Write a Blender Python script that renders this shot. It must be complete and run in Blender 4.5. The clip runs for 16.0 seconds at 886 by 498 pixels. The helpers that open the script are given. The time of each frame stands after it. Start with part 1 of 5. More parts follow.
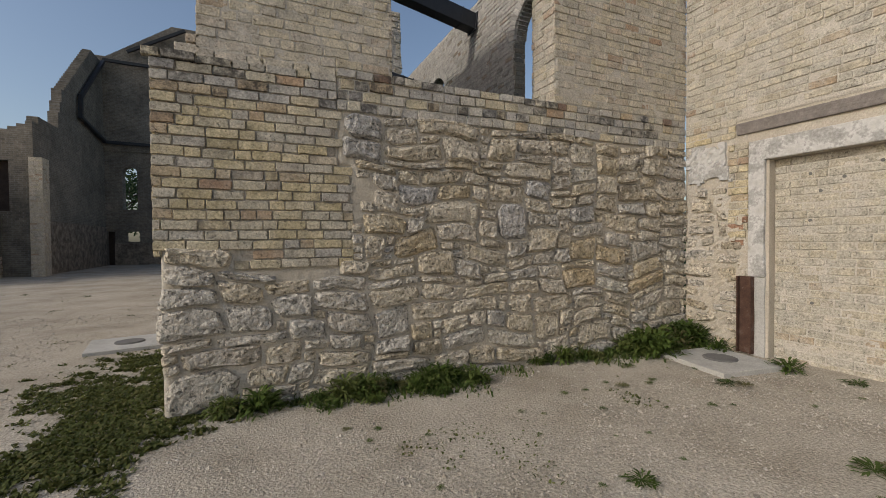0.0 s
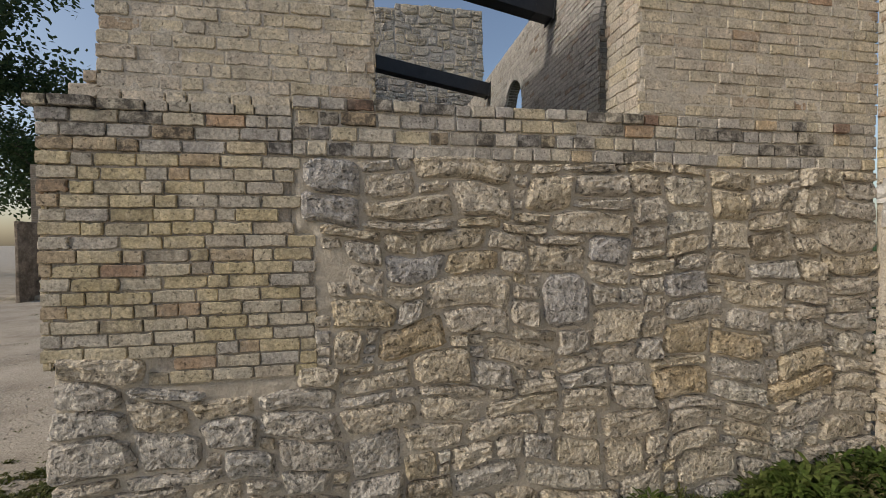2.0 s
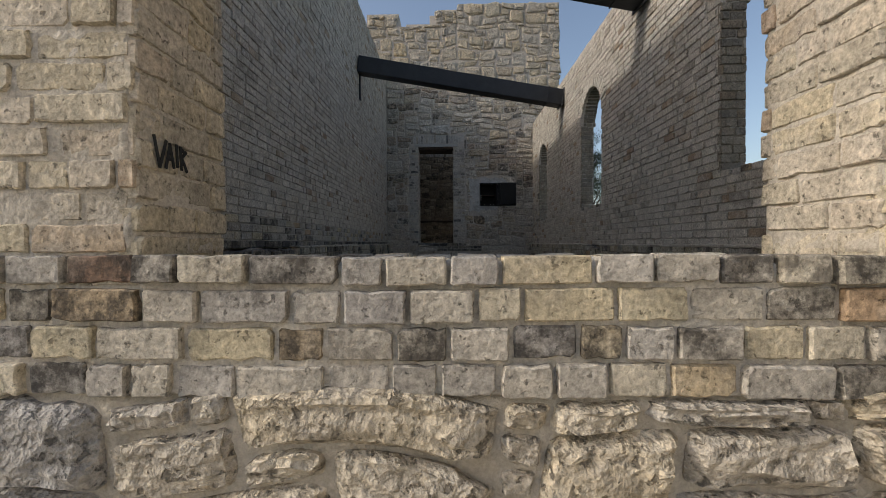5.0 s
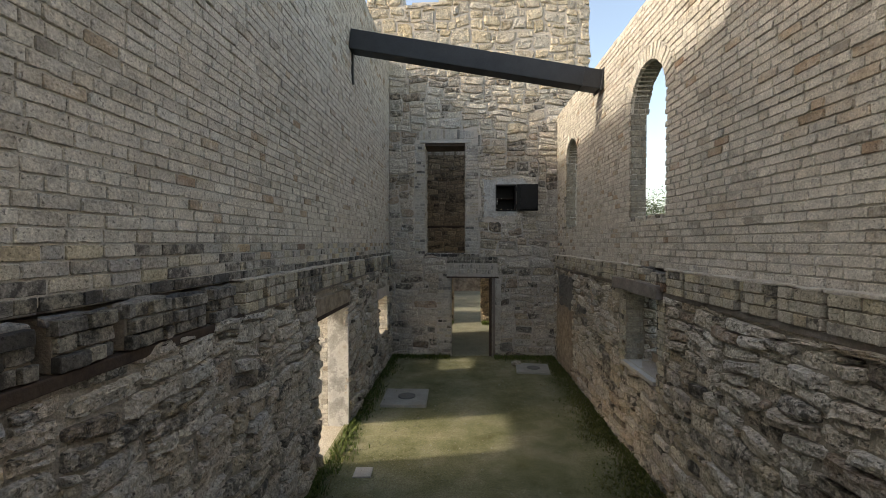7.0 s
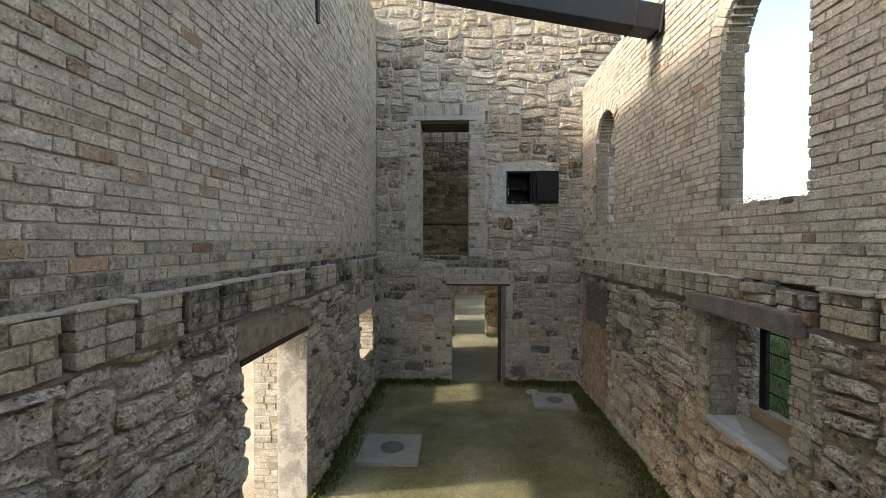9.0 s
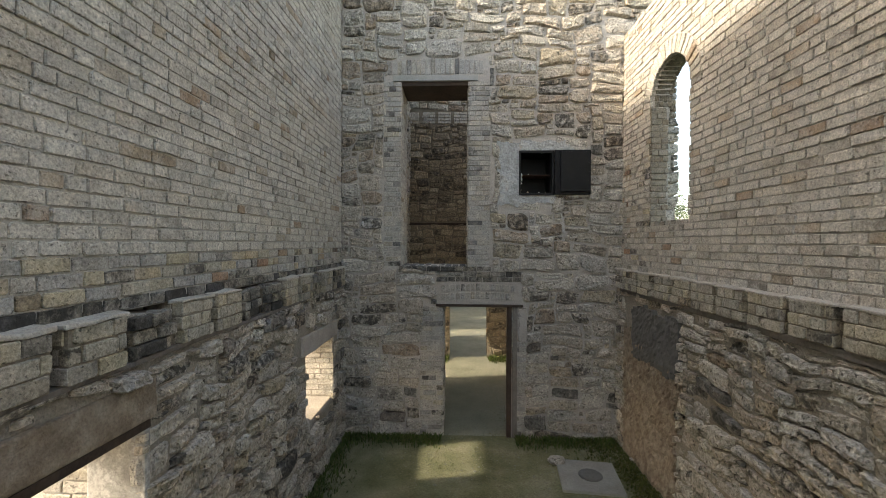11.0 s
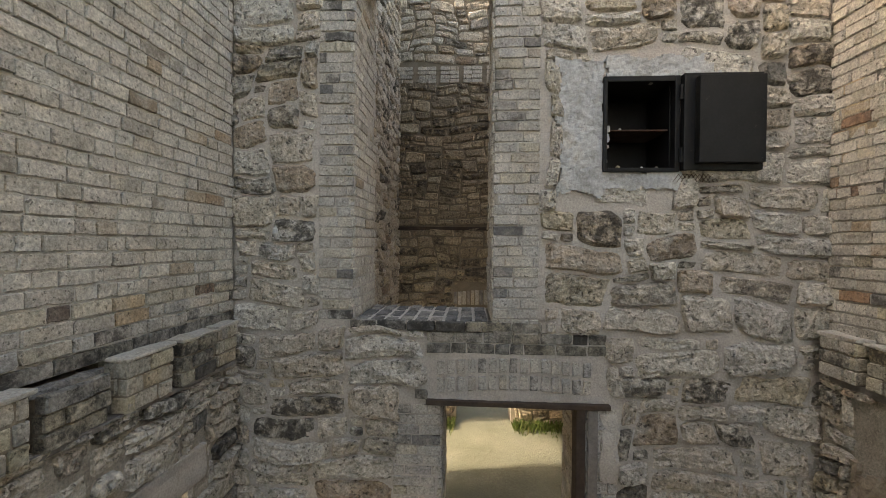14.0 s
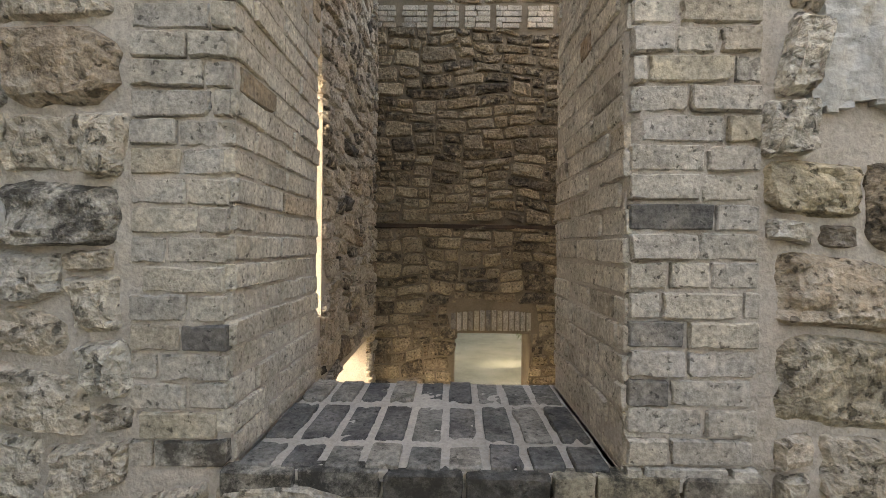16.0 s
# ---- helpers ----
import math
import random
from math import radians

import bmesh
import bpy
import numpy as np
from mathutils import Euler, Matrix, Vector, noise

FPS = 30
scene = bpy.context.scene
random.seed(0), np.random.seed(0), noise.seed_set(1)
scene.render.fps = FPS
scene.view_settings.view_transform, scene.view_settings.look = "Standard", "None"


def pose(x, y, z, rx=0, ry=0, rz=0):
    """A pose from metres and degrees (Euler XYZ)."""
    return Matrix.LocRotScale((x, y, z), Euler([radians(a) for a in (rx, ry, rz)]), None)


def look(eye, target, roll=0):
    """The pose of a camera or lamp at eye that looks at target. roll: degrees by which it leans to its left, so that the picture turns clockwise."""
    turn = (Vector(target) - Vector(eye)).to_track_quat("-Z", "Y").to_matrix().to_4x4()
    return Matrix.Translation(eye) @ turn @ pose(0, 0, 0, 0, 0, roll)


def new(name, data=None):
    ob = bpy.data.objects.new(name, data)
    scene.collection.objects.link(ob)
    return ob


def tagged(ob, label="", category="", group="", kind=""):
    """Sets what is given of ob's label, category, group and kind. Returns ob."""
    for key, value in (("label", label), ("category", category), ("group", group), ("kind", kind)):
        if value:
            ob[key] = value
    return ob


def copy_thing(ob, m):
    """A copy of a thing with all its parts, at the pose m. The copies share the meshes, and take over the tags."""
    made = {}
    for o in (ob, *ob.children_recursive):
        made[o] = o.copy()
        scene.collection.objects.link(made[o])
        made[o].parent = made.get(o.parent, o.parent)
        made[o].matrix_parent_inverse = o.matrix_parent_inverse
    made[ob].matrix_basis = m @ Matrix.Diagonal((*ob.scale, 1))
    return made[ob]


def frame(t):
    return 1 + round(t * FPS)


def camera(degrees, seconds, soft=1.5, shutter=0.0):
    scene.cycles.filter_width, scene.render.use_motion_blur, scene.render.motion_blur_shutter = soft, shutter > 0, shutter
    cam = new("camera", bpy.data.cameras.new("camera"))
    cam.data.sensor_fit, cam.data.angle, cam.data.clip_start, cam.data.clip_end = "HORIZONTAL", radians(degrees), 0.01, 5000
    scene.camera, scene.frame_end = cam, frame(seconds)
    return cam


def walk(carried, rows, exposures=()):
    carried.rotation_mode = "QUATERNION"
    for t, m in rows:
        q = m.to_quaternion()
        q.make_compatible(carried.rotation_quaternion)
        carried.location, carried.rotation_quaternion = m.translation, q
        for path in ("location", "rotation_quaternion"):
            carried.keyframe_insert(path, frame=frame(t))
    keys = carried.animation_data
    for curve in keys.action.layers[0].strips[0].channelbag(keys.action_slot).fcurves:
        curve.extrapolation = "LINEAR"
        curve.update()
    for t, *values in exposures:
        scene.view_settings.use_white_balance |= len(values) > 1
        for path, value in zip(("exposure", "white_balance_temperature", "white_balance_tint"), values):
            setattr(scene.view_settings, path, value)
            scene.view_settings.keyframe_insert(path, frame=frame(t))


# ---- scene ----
cam = camera(93.3, 16.0, 0.8)
METRES, EYE, TILT, LEAN, TURN = 14.5, 1.2, 0.0, 0.0, -24.0
ROWS = [
    (0.0, 0.0, 0.0, 0.0, -0.01, -1.16, 0.51),
    (0.5, 0.01, 0.0237, 0.0098, 4.04, -1.11, 0.51),
    (1.0, 0.0194, 0.0452, 0.0209, 7.4, -1.05, 0.51),
    (1.5, 0.0288, 0.0667, 0.0275, 10.49, -1.01, 0.5),
    (2.0, 0.0372, 0.0869, 0.0382, 13.73, -0.99, 0.49),
    (2.5, 0.0416, 0.1065, 0.0498, 16.24, -0.96, 0.45),
    (3.0, 0.0437, 0.1258, 0.0592, 18.53, -0.93, 0.42),
    (3.5, 0.0435, 0.1453, 0.0685, 20.95, -0.9, 0.38),
    (4.0, 0.044, 0.1665, 0.0778, 23.46, -0.89, 0.34),
    (4.5, 0.0459, 0.1867, 0.0883, 25.03, -0.91, 0.28),
    (5.0, 0.044, 0.2041, 0.0966, 25.24, -0.9, 0.26),
    (7.5, -0.0165, 0.3297, 0.1154, 26.74, -0.9, -0.02),
    (8.0, -0.03, 0.3573, 0.1154, 26.73, -0.9, -0.07),
    (8.5, -0.0458, 0.3878, 0.1141, 26.54, -0.89, -0.11),
    (9.0, -0.0615, 0.4206, 0.114, 26.46, -0.89, -0.15),
    (11.5, -0.1366, 0.603, 0.1218, 26.24, -0.83, -0.29),
    (12.0, -0.1474, 0.6401, 0.1248, 26.69, -0.83, -0.31),
    (12.5, -0.1591, 0.6766, 0.1271, 27.19, -0.8, -0.33),
    (13.0, -0.1753, 0.7114, 0.1289, 27.59, -0.77, -0.36),
    (13.5, -0.1962, 0.7431, 0.1313, 27.51, -0.73, -0.41),
    (14.0, -0.2185, 0.7709, 0.133, 27.38, -0.65, -0.47),
    (14.5, -0.2408, 0.799, 0.1339, 27.05, -0.62, -0.54),
    (15.0, -0.263, 0.8275, 0.1349, 25.4, -0.52, -0.58),
    (15.5, -0.2796, 0.8565, 0.135, 24.48, -0.43, -0.61),
    (16.0, -0.2904, 0.8858, 0.1343, 24.76, -0.35, -0.6),
]
walk(cam, [(t, pose(0, 0, EYE, TILT, LEAN, TURN) @ pose(METRES * x, METRES * y, METRES * z, 90 + pitch, roll, yaw)) for t, x, y, z, yaw, pitch, roll in ROWS],
     [(0.0, 0.3, 6650, 10), (3.0, 0.45, 6900, 11), (5.0, 0.65, 7000, 11), (7.3, 2.05, 8050, 9), (9.0, 2.34, 8050, 9), (12.0, 2.66, 8350, 9), (14.0, 2.95, 9000, 12), (16.0, 3.36, 9600, 13)])

# ---- world, sun ----
SUN_EL, SUN_SOUTH = radians(31.0), radians(11.5)      # the sun stands low in the west (-x), a little to the south
world = bpy.data.worlds.new("sky_world")
scene.world = world
world.use_nodes = True
wn = world.node_tree.nodes
sky = wn.new("ShaderNodeTexSky")
sky.sky_type = "NISHITA"
sky.sun_disc = False
sky.sun_elevation = SUN_EL
sky.sun_rotation = radians(-90) - SUN_SOUTH
sky.dust_density = 2.5
sky.ozone_density = 1.0
world.node_tree.links.new(sky.outputs[0], wn["Background"].inputs[0])
wn["Background"].inputs[1].default_value = 0.11
sun_data = bpy.data.lights.new("sun", "SUN")
sun_data.energy, sun_data.angle, sun_data.color = 1.0, radians(2.5), (1.0, 0.985, 0.96)
sun = new("sun", sun_data)
sun.matrix_world = look((-60 * math.cos(SUN_SOUTH), -60 * math.sin(SUN_SOUTH), 60 * math.tan(SUN_EL)), (0, 0, 0))


# ---- materials ----
def nodes_of(name, rough=0.9, metal=0.0):
    m = bpy.data.materials.new(name)
    m.use_nodes = True
    nt = m.node_tree
    b = nt.nodes["Principled BSDF"]
    b.inputs["Roughness"].default_value = rough
    b.inputs["Metallic"].default_value = metal
    b.inputs["Specular IOR Level"].default_value = 0.25
    return m, nt, b


def node(nt, kind, **sets):
    n = nt.nodes.new(kind)
    for k, v in sets.items():
        if k in n.inputs:
            n.inputs[k].default_value = v
    return n


def position(nt):
    return nt.nodes.new("ShaderNodeNewGeometry").outputs["Position"]


def noise_tex(nt, scale, detail=4.0, rough=0.6, vec=None):
    n = node(nt, "ShaderNodeTexNoise", Scale=scale, Detail=detail, Roughness=rough)
    nt.links.new(vec if vec is not None else position(nt), n.inputs["Vector"])
    return n.outputs["Fac"]


def ramp(nt, fac, stops):
    r = nt.nodes.new("ShaderNodeValToRGB")
    els = r.color_ramp.elements
    while len(els) > 1:
        els.remove(els[-1])
    els[0].position, els[0].color = stops[0][0], (*stops[0][1], 1)
    for p, c in stops[1:]:
        els.new(p).color = (*c, 1)
    nt.links.new(fac, r.inputs[0])
    return r.outputs[0]


def grey(nt, fac, lo, hi, a=0.0, b=1.0):
    m = node(nt, "ShaderNodeMapRange")
    m.inputs[1].default_value, m.inputs[2].default_value = lo, hi
    m.inputs[3].default_value, m.inputs[4].default_value = a, b
    nt.links.new(fac, m.inputs[0])
    return m.outputs[0]


def mix(nt, fac, a, b, how="MIX"):
    m = nt.nodes.new("ShaderNodeMix")
    m.data_type, m.blend_type = "RGBA", how
    for value, slot in ((fac, 0), (a, 6), (b, 7)):
        if isinstance(value, (int, float)):
            m.inputs[slot].default_value = value
        elif isinstance(value, tuple):
            m.inputs[slot].default_value = (*value, 1)
        else:
            nt.links.new(value, m.inputs[slot])
    return m.outputs[2]


def times(nt, a, b):
    m = nt.nodes.new("ShaderNodeMath")
    m.operation = "MULTIPLY"
    nt.links.new(a, m.inputs[0])
    if isinstance(b, float):
        m.inputs[1].default_value = b
    else:
        nt.links.new(b, m.inputs[1])
    return m.outputs[0]


def piece_random(nt):
    """A number of its own for each piece, whether an object or an island."""
    oi = nt.nodes.new("ShaderNodeObjectInfo")
    g = nt.nodes.new("ShaderNodeNewGeometry")
    add = nt.nodes.new("ShaderNodeMath")
    nt.links.new(oi.outputs["Random"], add.inputs[0])
    nt.links.new(g.outputs["Random Per Island"], add.inputs[1])
    fr = nt.nodes.new("ShaderNodeMath")
    fr.operation = "FRACT"
    nt.links.new(add.outputs[0], fr.inputs[0])
    return fr.outputs[0]


def bump(nt, b, height, strength=0.5, dist=0.01):
    n = node(nt, "ShaderNodeBump", Strength=strength, Distance=dist)
    nt.links.new(height, n.inputs["Height"])
    nt.links.new(n.outputs[0], b.inputs["Normal"])


def stains(nt, col, stain, lo, amount, big_lo):
    """Dark lichen and soot in blotches that run on over stones and joints."""
    big = grey(nt, noise_tex(nt, 1.3, 4, 0.6), big_lo, big_lo + 0.16)
    spots = grey(nt, noise_tex(nt, 7.0, 12, 0.82), lo, lo + 0.14, 0.0, amount)
    return mix(nt, times(nt, spots, big), col, stain)


def masonry(name, stops, stain=(0.045, 0.042, 0.038), stain_lo=0.62, stain_amt=0.8, pale=(0.5, 0.46, 0.40), pale_amt=0.4,
            grain=60.0, depth=0.0055, rough=0.92, big_lo=0.45, bite=(0.44, 1.5), pit=0.33, own=0.0, own_tone=(0.05, 0.045, 0.04)):
    """Bricks or stones: a tone for each piece, cloudy wear, mortar smears, dark lichen with its own outline, a rough face."""
    m, nt, b = nodes_of(name, rough)
    col = ramp(nt, piece_random(nt), stops)
    cloud = grey(nt, noise_tex(nt, 9.0, 6, 0.7), 0.3, 0.72, 0.66, 1.3)
    col = mix(nt, 1.0, col, cloud, "MULTIPLY")
    smear = grey(nt, noise_tex(nt, 5.0, 9, 0.75), 0.47, 0.62, 0.0, pale_amt)
    col = mix(nt, smear, col, pale)
    fine = grey(nt, noise_tex(nt, grain, 8, 0.75), 0.3, 0.7, *bite)
    col = mix(nt, 1.0, col, fine, "MULTIPLY")
    # small pits, darkened in the colour too to stand in for crevice shade
    pit_shade = grey(nt, noise_tex(nt, grain * 0.8, 5, 0.6), pit, pit + 0.07, 0.4, 1.0)
    col = mix(nt, 1.0, col, pit_shade, "MULTIPLY")
    col = stains(nt, col, stain, stain_lo, stain_amt, big_lo)
    if own:
        pick = nt.nodes.new("ShaderNodeMath")
        pick.operation = "WRAP"
        nt.links.new(times(nt, piece_random(nt), 17.3), pick.inputs[0])
        pick.inputs[1].default_value, pick.inputs[2].default_value = 1.0, 0.0
        crust = grey(nt, noise_tex(nt, 13.0, 10, 0.75), 0.40, 0.56)
        col = mix(nt, times(nt, crust, grey(nt, pick.outputs[0], 1.0 - own, 1.0 - own + 0.12, 0.0, 0.85)), col, own_tone)
    nt.links.new(col, b.inputs["Base Color"])
    h = times(nt, times(nt, noise_tex(nt, grain, 3, 0.55), grey(nt, noise_tex(nt, 13.0, 3, 0.5), 0.25, 0.75, 0.5, 1.6)), pit_shade)
    bump(nt, b, h, 1.0, depth)
    return m


def sheet_mat(name, stops, scale=2.0, fine=80.0, rough=0.9, relief=0.006, speck=None, metal=0.0, dirty=0.0, bite=(0.75, 1.2)):
    """A continuous surface: cloudy tone, fine grain, optional specks."""
    m, nt, b = nodes_of(name, rough, metal)
    col = ramp(nt, noise_tex(nt, scale, 7, 0.65), stops)
    g = noise_tex(nt, fine, 6, 0.7)
    col = mix(nt, 1.0, col, grey(nt, g, 0.28, 0.72, *bite), "MULTIPLY")
    if speck:
        col = mix(nt, grey(nt, noise_tex(nt, fine * 0.35, 8, 0.8), 0.62, 0.68, 0, 0.7), col, speck)
    if dirty:
        col = stains(nt, col, (0.045, 0.042, 0.038), 0.56, dirty, 0.45)
    nt.links.new(col, b.inputs["Base Color"])
    bump(nt, b, noise_tex(nt, fine, 3, 0.55), 1.0, relief)
    return m


PIERMORTAR = sheet_mat("pale_lime_mortar", [(0.3, (0.44, 0.40, 0.335)), (0.5, (0.52, 0.48, 0.415)), (0.7, (0.58, 0.545, 0.48))], 4.0, 70.0, 0.95, 0.007, dirty=0.3, bite=(0.6, 1.3))
# unwashed brick, toned darker still for the shade inside the window reveals
REVEAL = masonry("shaded_unwashed_brick", [(0.0, (0.26, 0.23, 0.18)), (0.4, (0.31, 0.27, 0.21)), (0.7, (0.22, 0.2, 0.17)), (1.0, (0.28, 0.22, 0.155))], stain_lo=0.5, big_lo=0.34, pale=(0.36, 0.33, 0.285))
SIDEBRICK = masonry("pale_grey_brick", [(0.0, (0.43, 0.385, 0.295)), (0.4, (0.47, 0.43, 0.345)), (0.7, (0.41, 0.385, 0.325)), (0.92, (0.46, 0.42, 0.34)), (0.975, (0.38, 0.30, 0.21)), (1.0, (0.33, 0.24, 0.17))],
                    pale=(0.48, 0.45, 0.395), pale_amt=0.75, stain_lo=0.6)
BUFF = masonry("buff_brick", [(0.0, (0.48, 0.405, 0.25)), (0.35, (0.53, 0.455, 0.305)), (0.6, (0.47, 0.42, 0.32)), (0.82, (0.45, 0.42, 0.37)),
                              (0.92, (0.46, 0.38, 0.26)), (0.97, (0.43, 0.33, 0.22)), (1.0, (0.38, 0.26, 0.18))], pale_amt=0.3, own=0.1, own_tone=(0.13, 0.11, 0.085))
PALE = masonry("pale_brick", [(0.0, (0.49, 0.43, 0.315)), (0.35, (0.54, 0.48, 0.37)), (0.6, (0.46, 0.42, 0.345)), (0.88, (0.52, 0.46, 0.375)),
                              (0.97, (0.45, 0.36, 0.26)), (1.0, (0.38, 0.26, 0.18))], pale=(0.52, 0.48, 0.42), pale_amt=0.5, stain_lo=0.6, own=0.05, own_tone=(0.2, 0.17, 0.12))
WASHED = masonry("limewashed_brick", [(0.0, (0.53, 0.49, 0.43)), (0.45, (0.57, 0.535, 0.47)), (0.8, (0.48, 0.44, 0.38)), (0.93, (0.51, 0.46, 0.385)),
                                      (0.98, (0.41, 0.325, 0.235)), (1.0, (0.31, 0.22, 0.155))], pale=(0.59, 0.55, 0.49), pale_amt=0.55, stain_lo=0.56, own=0.1, own_tone=(0.16, 0.135, 0.105))
WEATHERED = masonry("weathered_brick", [(0.0, (0.50, 0.46, 0.39)), (0.3, (0.40, 0.38, 0.35)), (0.5, (0.54, 0.49, 0.39)), (0.7, (0.36, 0.345, 0.33)), (0.82, (0.52, 0.46, 0.33)),
                                        (0.93, (0.46, 0.36, 0.24)), (0.97, (0.38, 0.23, 0.15)), (1.0, (0.12, 0.115, 0.11))], stain_lo=0.56, stain_amt=0.85, big_lo=0.40, pale_amt=0.35, own=0.28)
NORTHBRICK = masonry("grey_washed_brick", [(0.0, (0.50, 0.47, 0.42)), (0.3, (0.43, 0.41, 0.38)), (0.55, (0.54, 0.50, 0.43)), (0.78, (0.41, 0.39, 0.37)), (0.87, (0.50, 0.45, 0.35)),
                                            (0.93, (0.42, 0.37, 0.31)), (0.96, (0.22, 0.21, 0.2)), (1.0, (0.16, 0.155, 0.15))], stain_lo=0.56, stain_amt=0.8, big_lo=0.42, pale_amt=0.5, own=0.14)
LEDGEBRICK = masonry("ledge_brick", [(0.0, (0.47, 0.42, 0.33)), (0.4, (0.42, 0.39, 0.33)), (0.7, (0.50, 0.44, 0.31)), (0.9, (0.38, 0.36, 0.32)), (1.0, (0.42, 0.33, 0.21))], stain_lo=0.54, big_lo=0.4, pale_amt=0.45, own=0.2)
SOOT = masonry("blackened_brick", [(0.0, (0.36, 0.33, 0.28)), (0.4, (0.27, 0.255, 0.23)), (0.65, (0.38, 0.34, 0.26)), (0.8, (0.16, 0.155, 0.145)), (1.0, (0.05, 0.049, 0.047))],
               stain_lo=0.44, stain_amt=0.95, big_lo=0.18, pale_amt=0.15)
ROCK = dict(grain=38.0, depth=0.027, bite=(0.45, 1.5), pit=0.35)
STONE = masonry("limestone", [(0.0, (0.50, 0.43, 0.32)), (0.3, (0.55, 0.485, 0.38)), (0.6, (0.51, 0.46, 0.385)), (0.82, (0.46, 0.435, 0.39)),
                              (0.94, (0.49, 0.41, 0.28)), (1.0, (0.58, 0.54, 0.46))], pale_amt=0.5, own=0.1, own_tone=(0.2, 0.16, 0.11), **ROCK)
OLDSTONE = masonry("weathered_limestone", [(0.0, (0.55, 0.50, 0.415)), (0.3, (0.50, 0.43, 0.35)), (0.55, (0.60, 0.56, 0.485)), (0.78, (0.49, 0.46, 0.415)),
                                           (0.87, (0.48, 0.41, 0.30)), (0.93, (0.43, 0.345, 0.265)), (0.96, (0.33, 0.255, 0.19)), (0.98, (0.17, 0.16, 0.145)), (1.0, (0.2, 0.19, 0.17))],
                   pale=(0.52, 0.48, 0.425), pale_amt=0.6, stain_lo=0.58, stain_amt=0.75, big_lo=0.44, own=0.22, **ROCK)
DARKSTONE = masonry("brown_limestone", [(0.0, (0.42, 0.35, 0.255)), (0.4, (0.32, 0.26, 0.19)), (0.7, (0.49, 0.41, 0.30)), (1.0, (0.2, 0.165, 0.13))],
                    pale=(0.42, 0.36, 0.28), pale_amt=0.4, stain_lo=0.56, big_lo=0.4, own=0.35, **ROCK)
MORTAR = sheet_mat("lime_mortar", [(0.3, (0.41, 0.365, 0.295)), (0.55, (0.50, 0.45, 0.37)), (0.75, (0.57, 0.52, 0.44))], 3.0, 70.0, 0.95, 0.007, dirty=0.5)
WALLMORTAR = sheet_mat("dirty_grey_mortar", [(0.3, (0.29, 0.255, 0.21)), (0.55, (0.38, 0.34, 0.285)), (0.75, (0.46, 0.42, 0.36))], 3.0, 70.0, 0.95, 0.01, dirty=0.35, bite=(0.6, 1.3))
OLDMORTAR = sheet_mat("grey_mortar", [(0.3, (0.42, 0.38, 0.335)), (0.55, (0.52, 0.475, 0.425)), (0.75, (0.59, 0.55, 0.495))], 3.0, 70.0, 0.95, 0.007, dirty=0.3)
WASHMORTAR = sheet_mat("limewashed_mortar", [(0.3, (0.40, 0.37, 0.325)), (0.55, (0.48, 0.45, 0.40)), (0.75, (0.55, 0.52, 0.47))], 3.0, 70.0, 0.95, 0.007, dirty=0.5)
REDBRICK = masonry("red_brick", [(0.0, (0.30, 0.17, 0.11)), (1.0, (0.36, 0.22, 0.15))], pale_amt=0.25)
DARKBRICK = masonry("dark_sill_brick", [(0.0, (0.16, 0.15, 0.145)), (0.4, (0.10, 0.10, 0.10)), (0.7, (0.22, 0.21, 0.19)), (1.0, (0.32, 0.29, 0.25))], pale_amt=0.3, stain_lo=0.5, big_lo=0.3)
# brown mortar; its dark tone also serves as shade in joist pockets and reveals
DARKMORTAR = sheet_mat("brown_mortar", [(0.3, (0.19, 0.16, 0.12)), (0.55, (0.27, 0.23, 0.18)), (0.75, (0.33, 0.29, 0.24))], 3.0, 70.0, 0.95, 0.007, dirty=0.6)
GRAVEL = sheet_mat("limestone_gravel", [(0.3, (0.30, 0.26, 0.20)), (0.5, (0.42, 0.375, 0.305)), (0.7, (0.49, 0.445, 0.37))], 1.1, 60.0, 0.95, 0.016, bite=(0.45, 1.5))
PALEFLOOR = sheet_mat("worn_gravel_path", [(0.3, (0.17, 0.172, 0.12)), (0.5, (0.23, 0.23, 0.17)), (0.7, (0.28, 0.275, 0.215))], 0.9, 60.0, 0.95, 0.012, bite=(0.55, 1.45))
FLOORM = sheet_mat("mossy_gravel", [(0.3, (0.10, 0.105, 0.045)), (0.5, (0.18, 0.18, 0.10)), (0.7, (0.29, 0.275, 0.19))], 1.3, 60.0, 0.95, 0.012, bite=(0.55, 1.45))
CONCRETE = sheet_mat("concrete", [(0.3, (0.36, 0.35, 0.32)), (0.6, (0.46, 0.45, 0.42)), (0.8, (0.52, 0.50, 0.47))], 3.0, 60.0, 0.85, 0.003)
OLDCONCRETE = sheet_mat("dirty_concrete", [(0.3, (0.26, 0.255, 0.225)), (0.6, (0.34, 0.335, 0.305)), (0.8, (0.39, 0.385, 0.355))], 3.0, 60.0, 0.9, 0.003)
BLUEPLASTER = sheet_mat("blue_grey_plaster", [(0.35, (0.36, 0.355, 0.34)), (0.52, (0.50, 0.51, 0.505)), (0.62, (0.53, 0.52, 0.49)), (0.72, (0.37, 0.34, 0.30))], 7.0, 45.0, 0.9, 0.008, (0.16, 0.15, 0.14), dirty=0.7)
PLASTER = sheet_mat("old_plaster", [(0.36, (0.33, 0.32, 0.30)), (0.48, (0.42, 0.41, 0.39)), (0.53, (0.56, 0.55, 0.53)), (0.64, (0.50, 0.49, 0.46)), (0.72, (0.38, 0.34, 0.29))], 5.0, 40.0, 0.9, 0.006, (0.2, 0.18, 0.16))
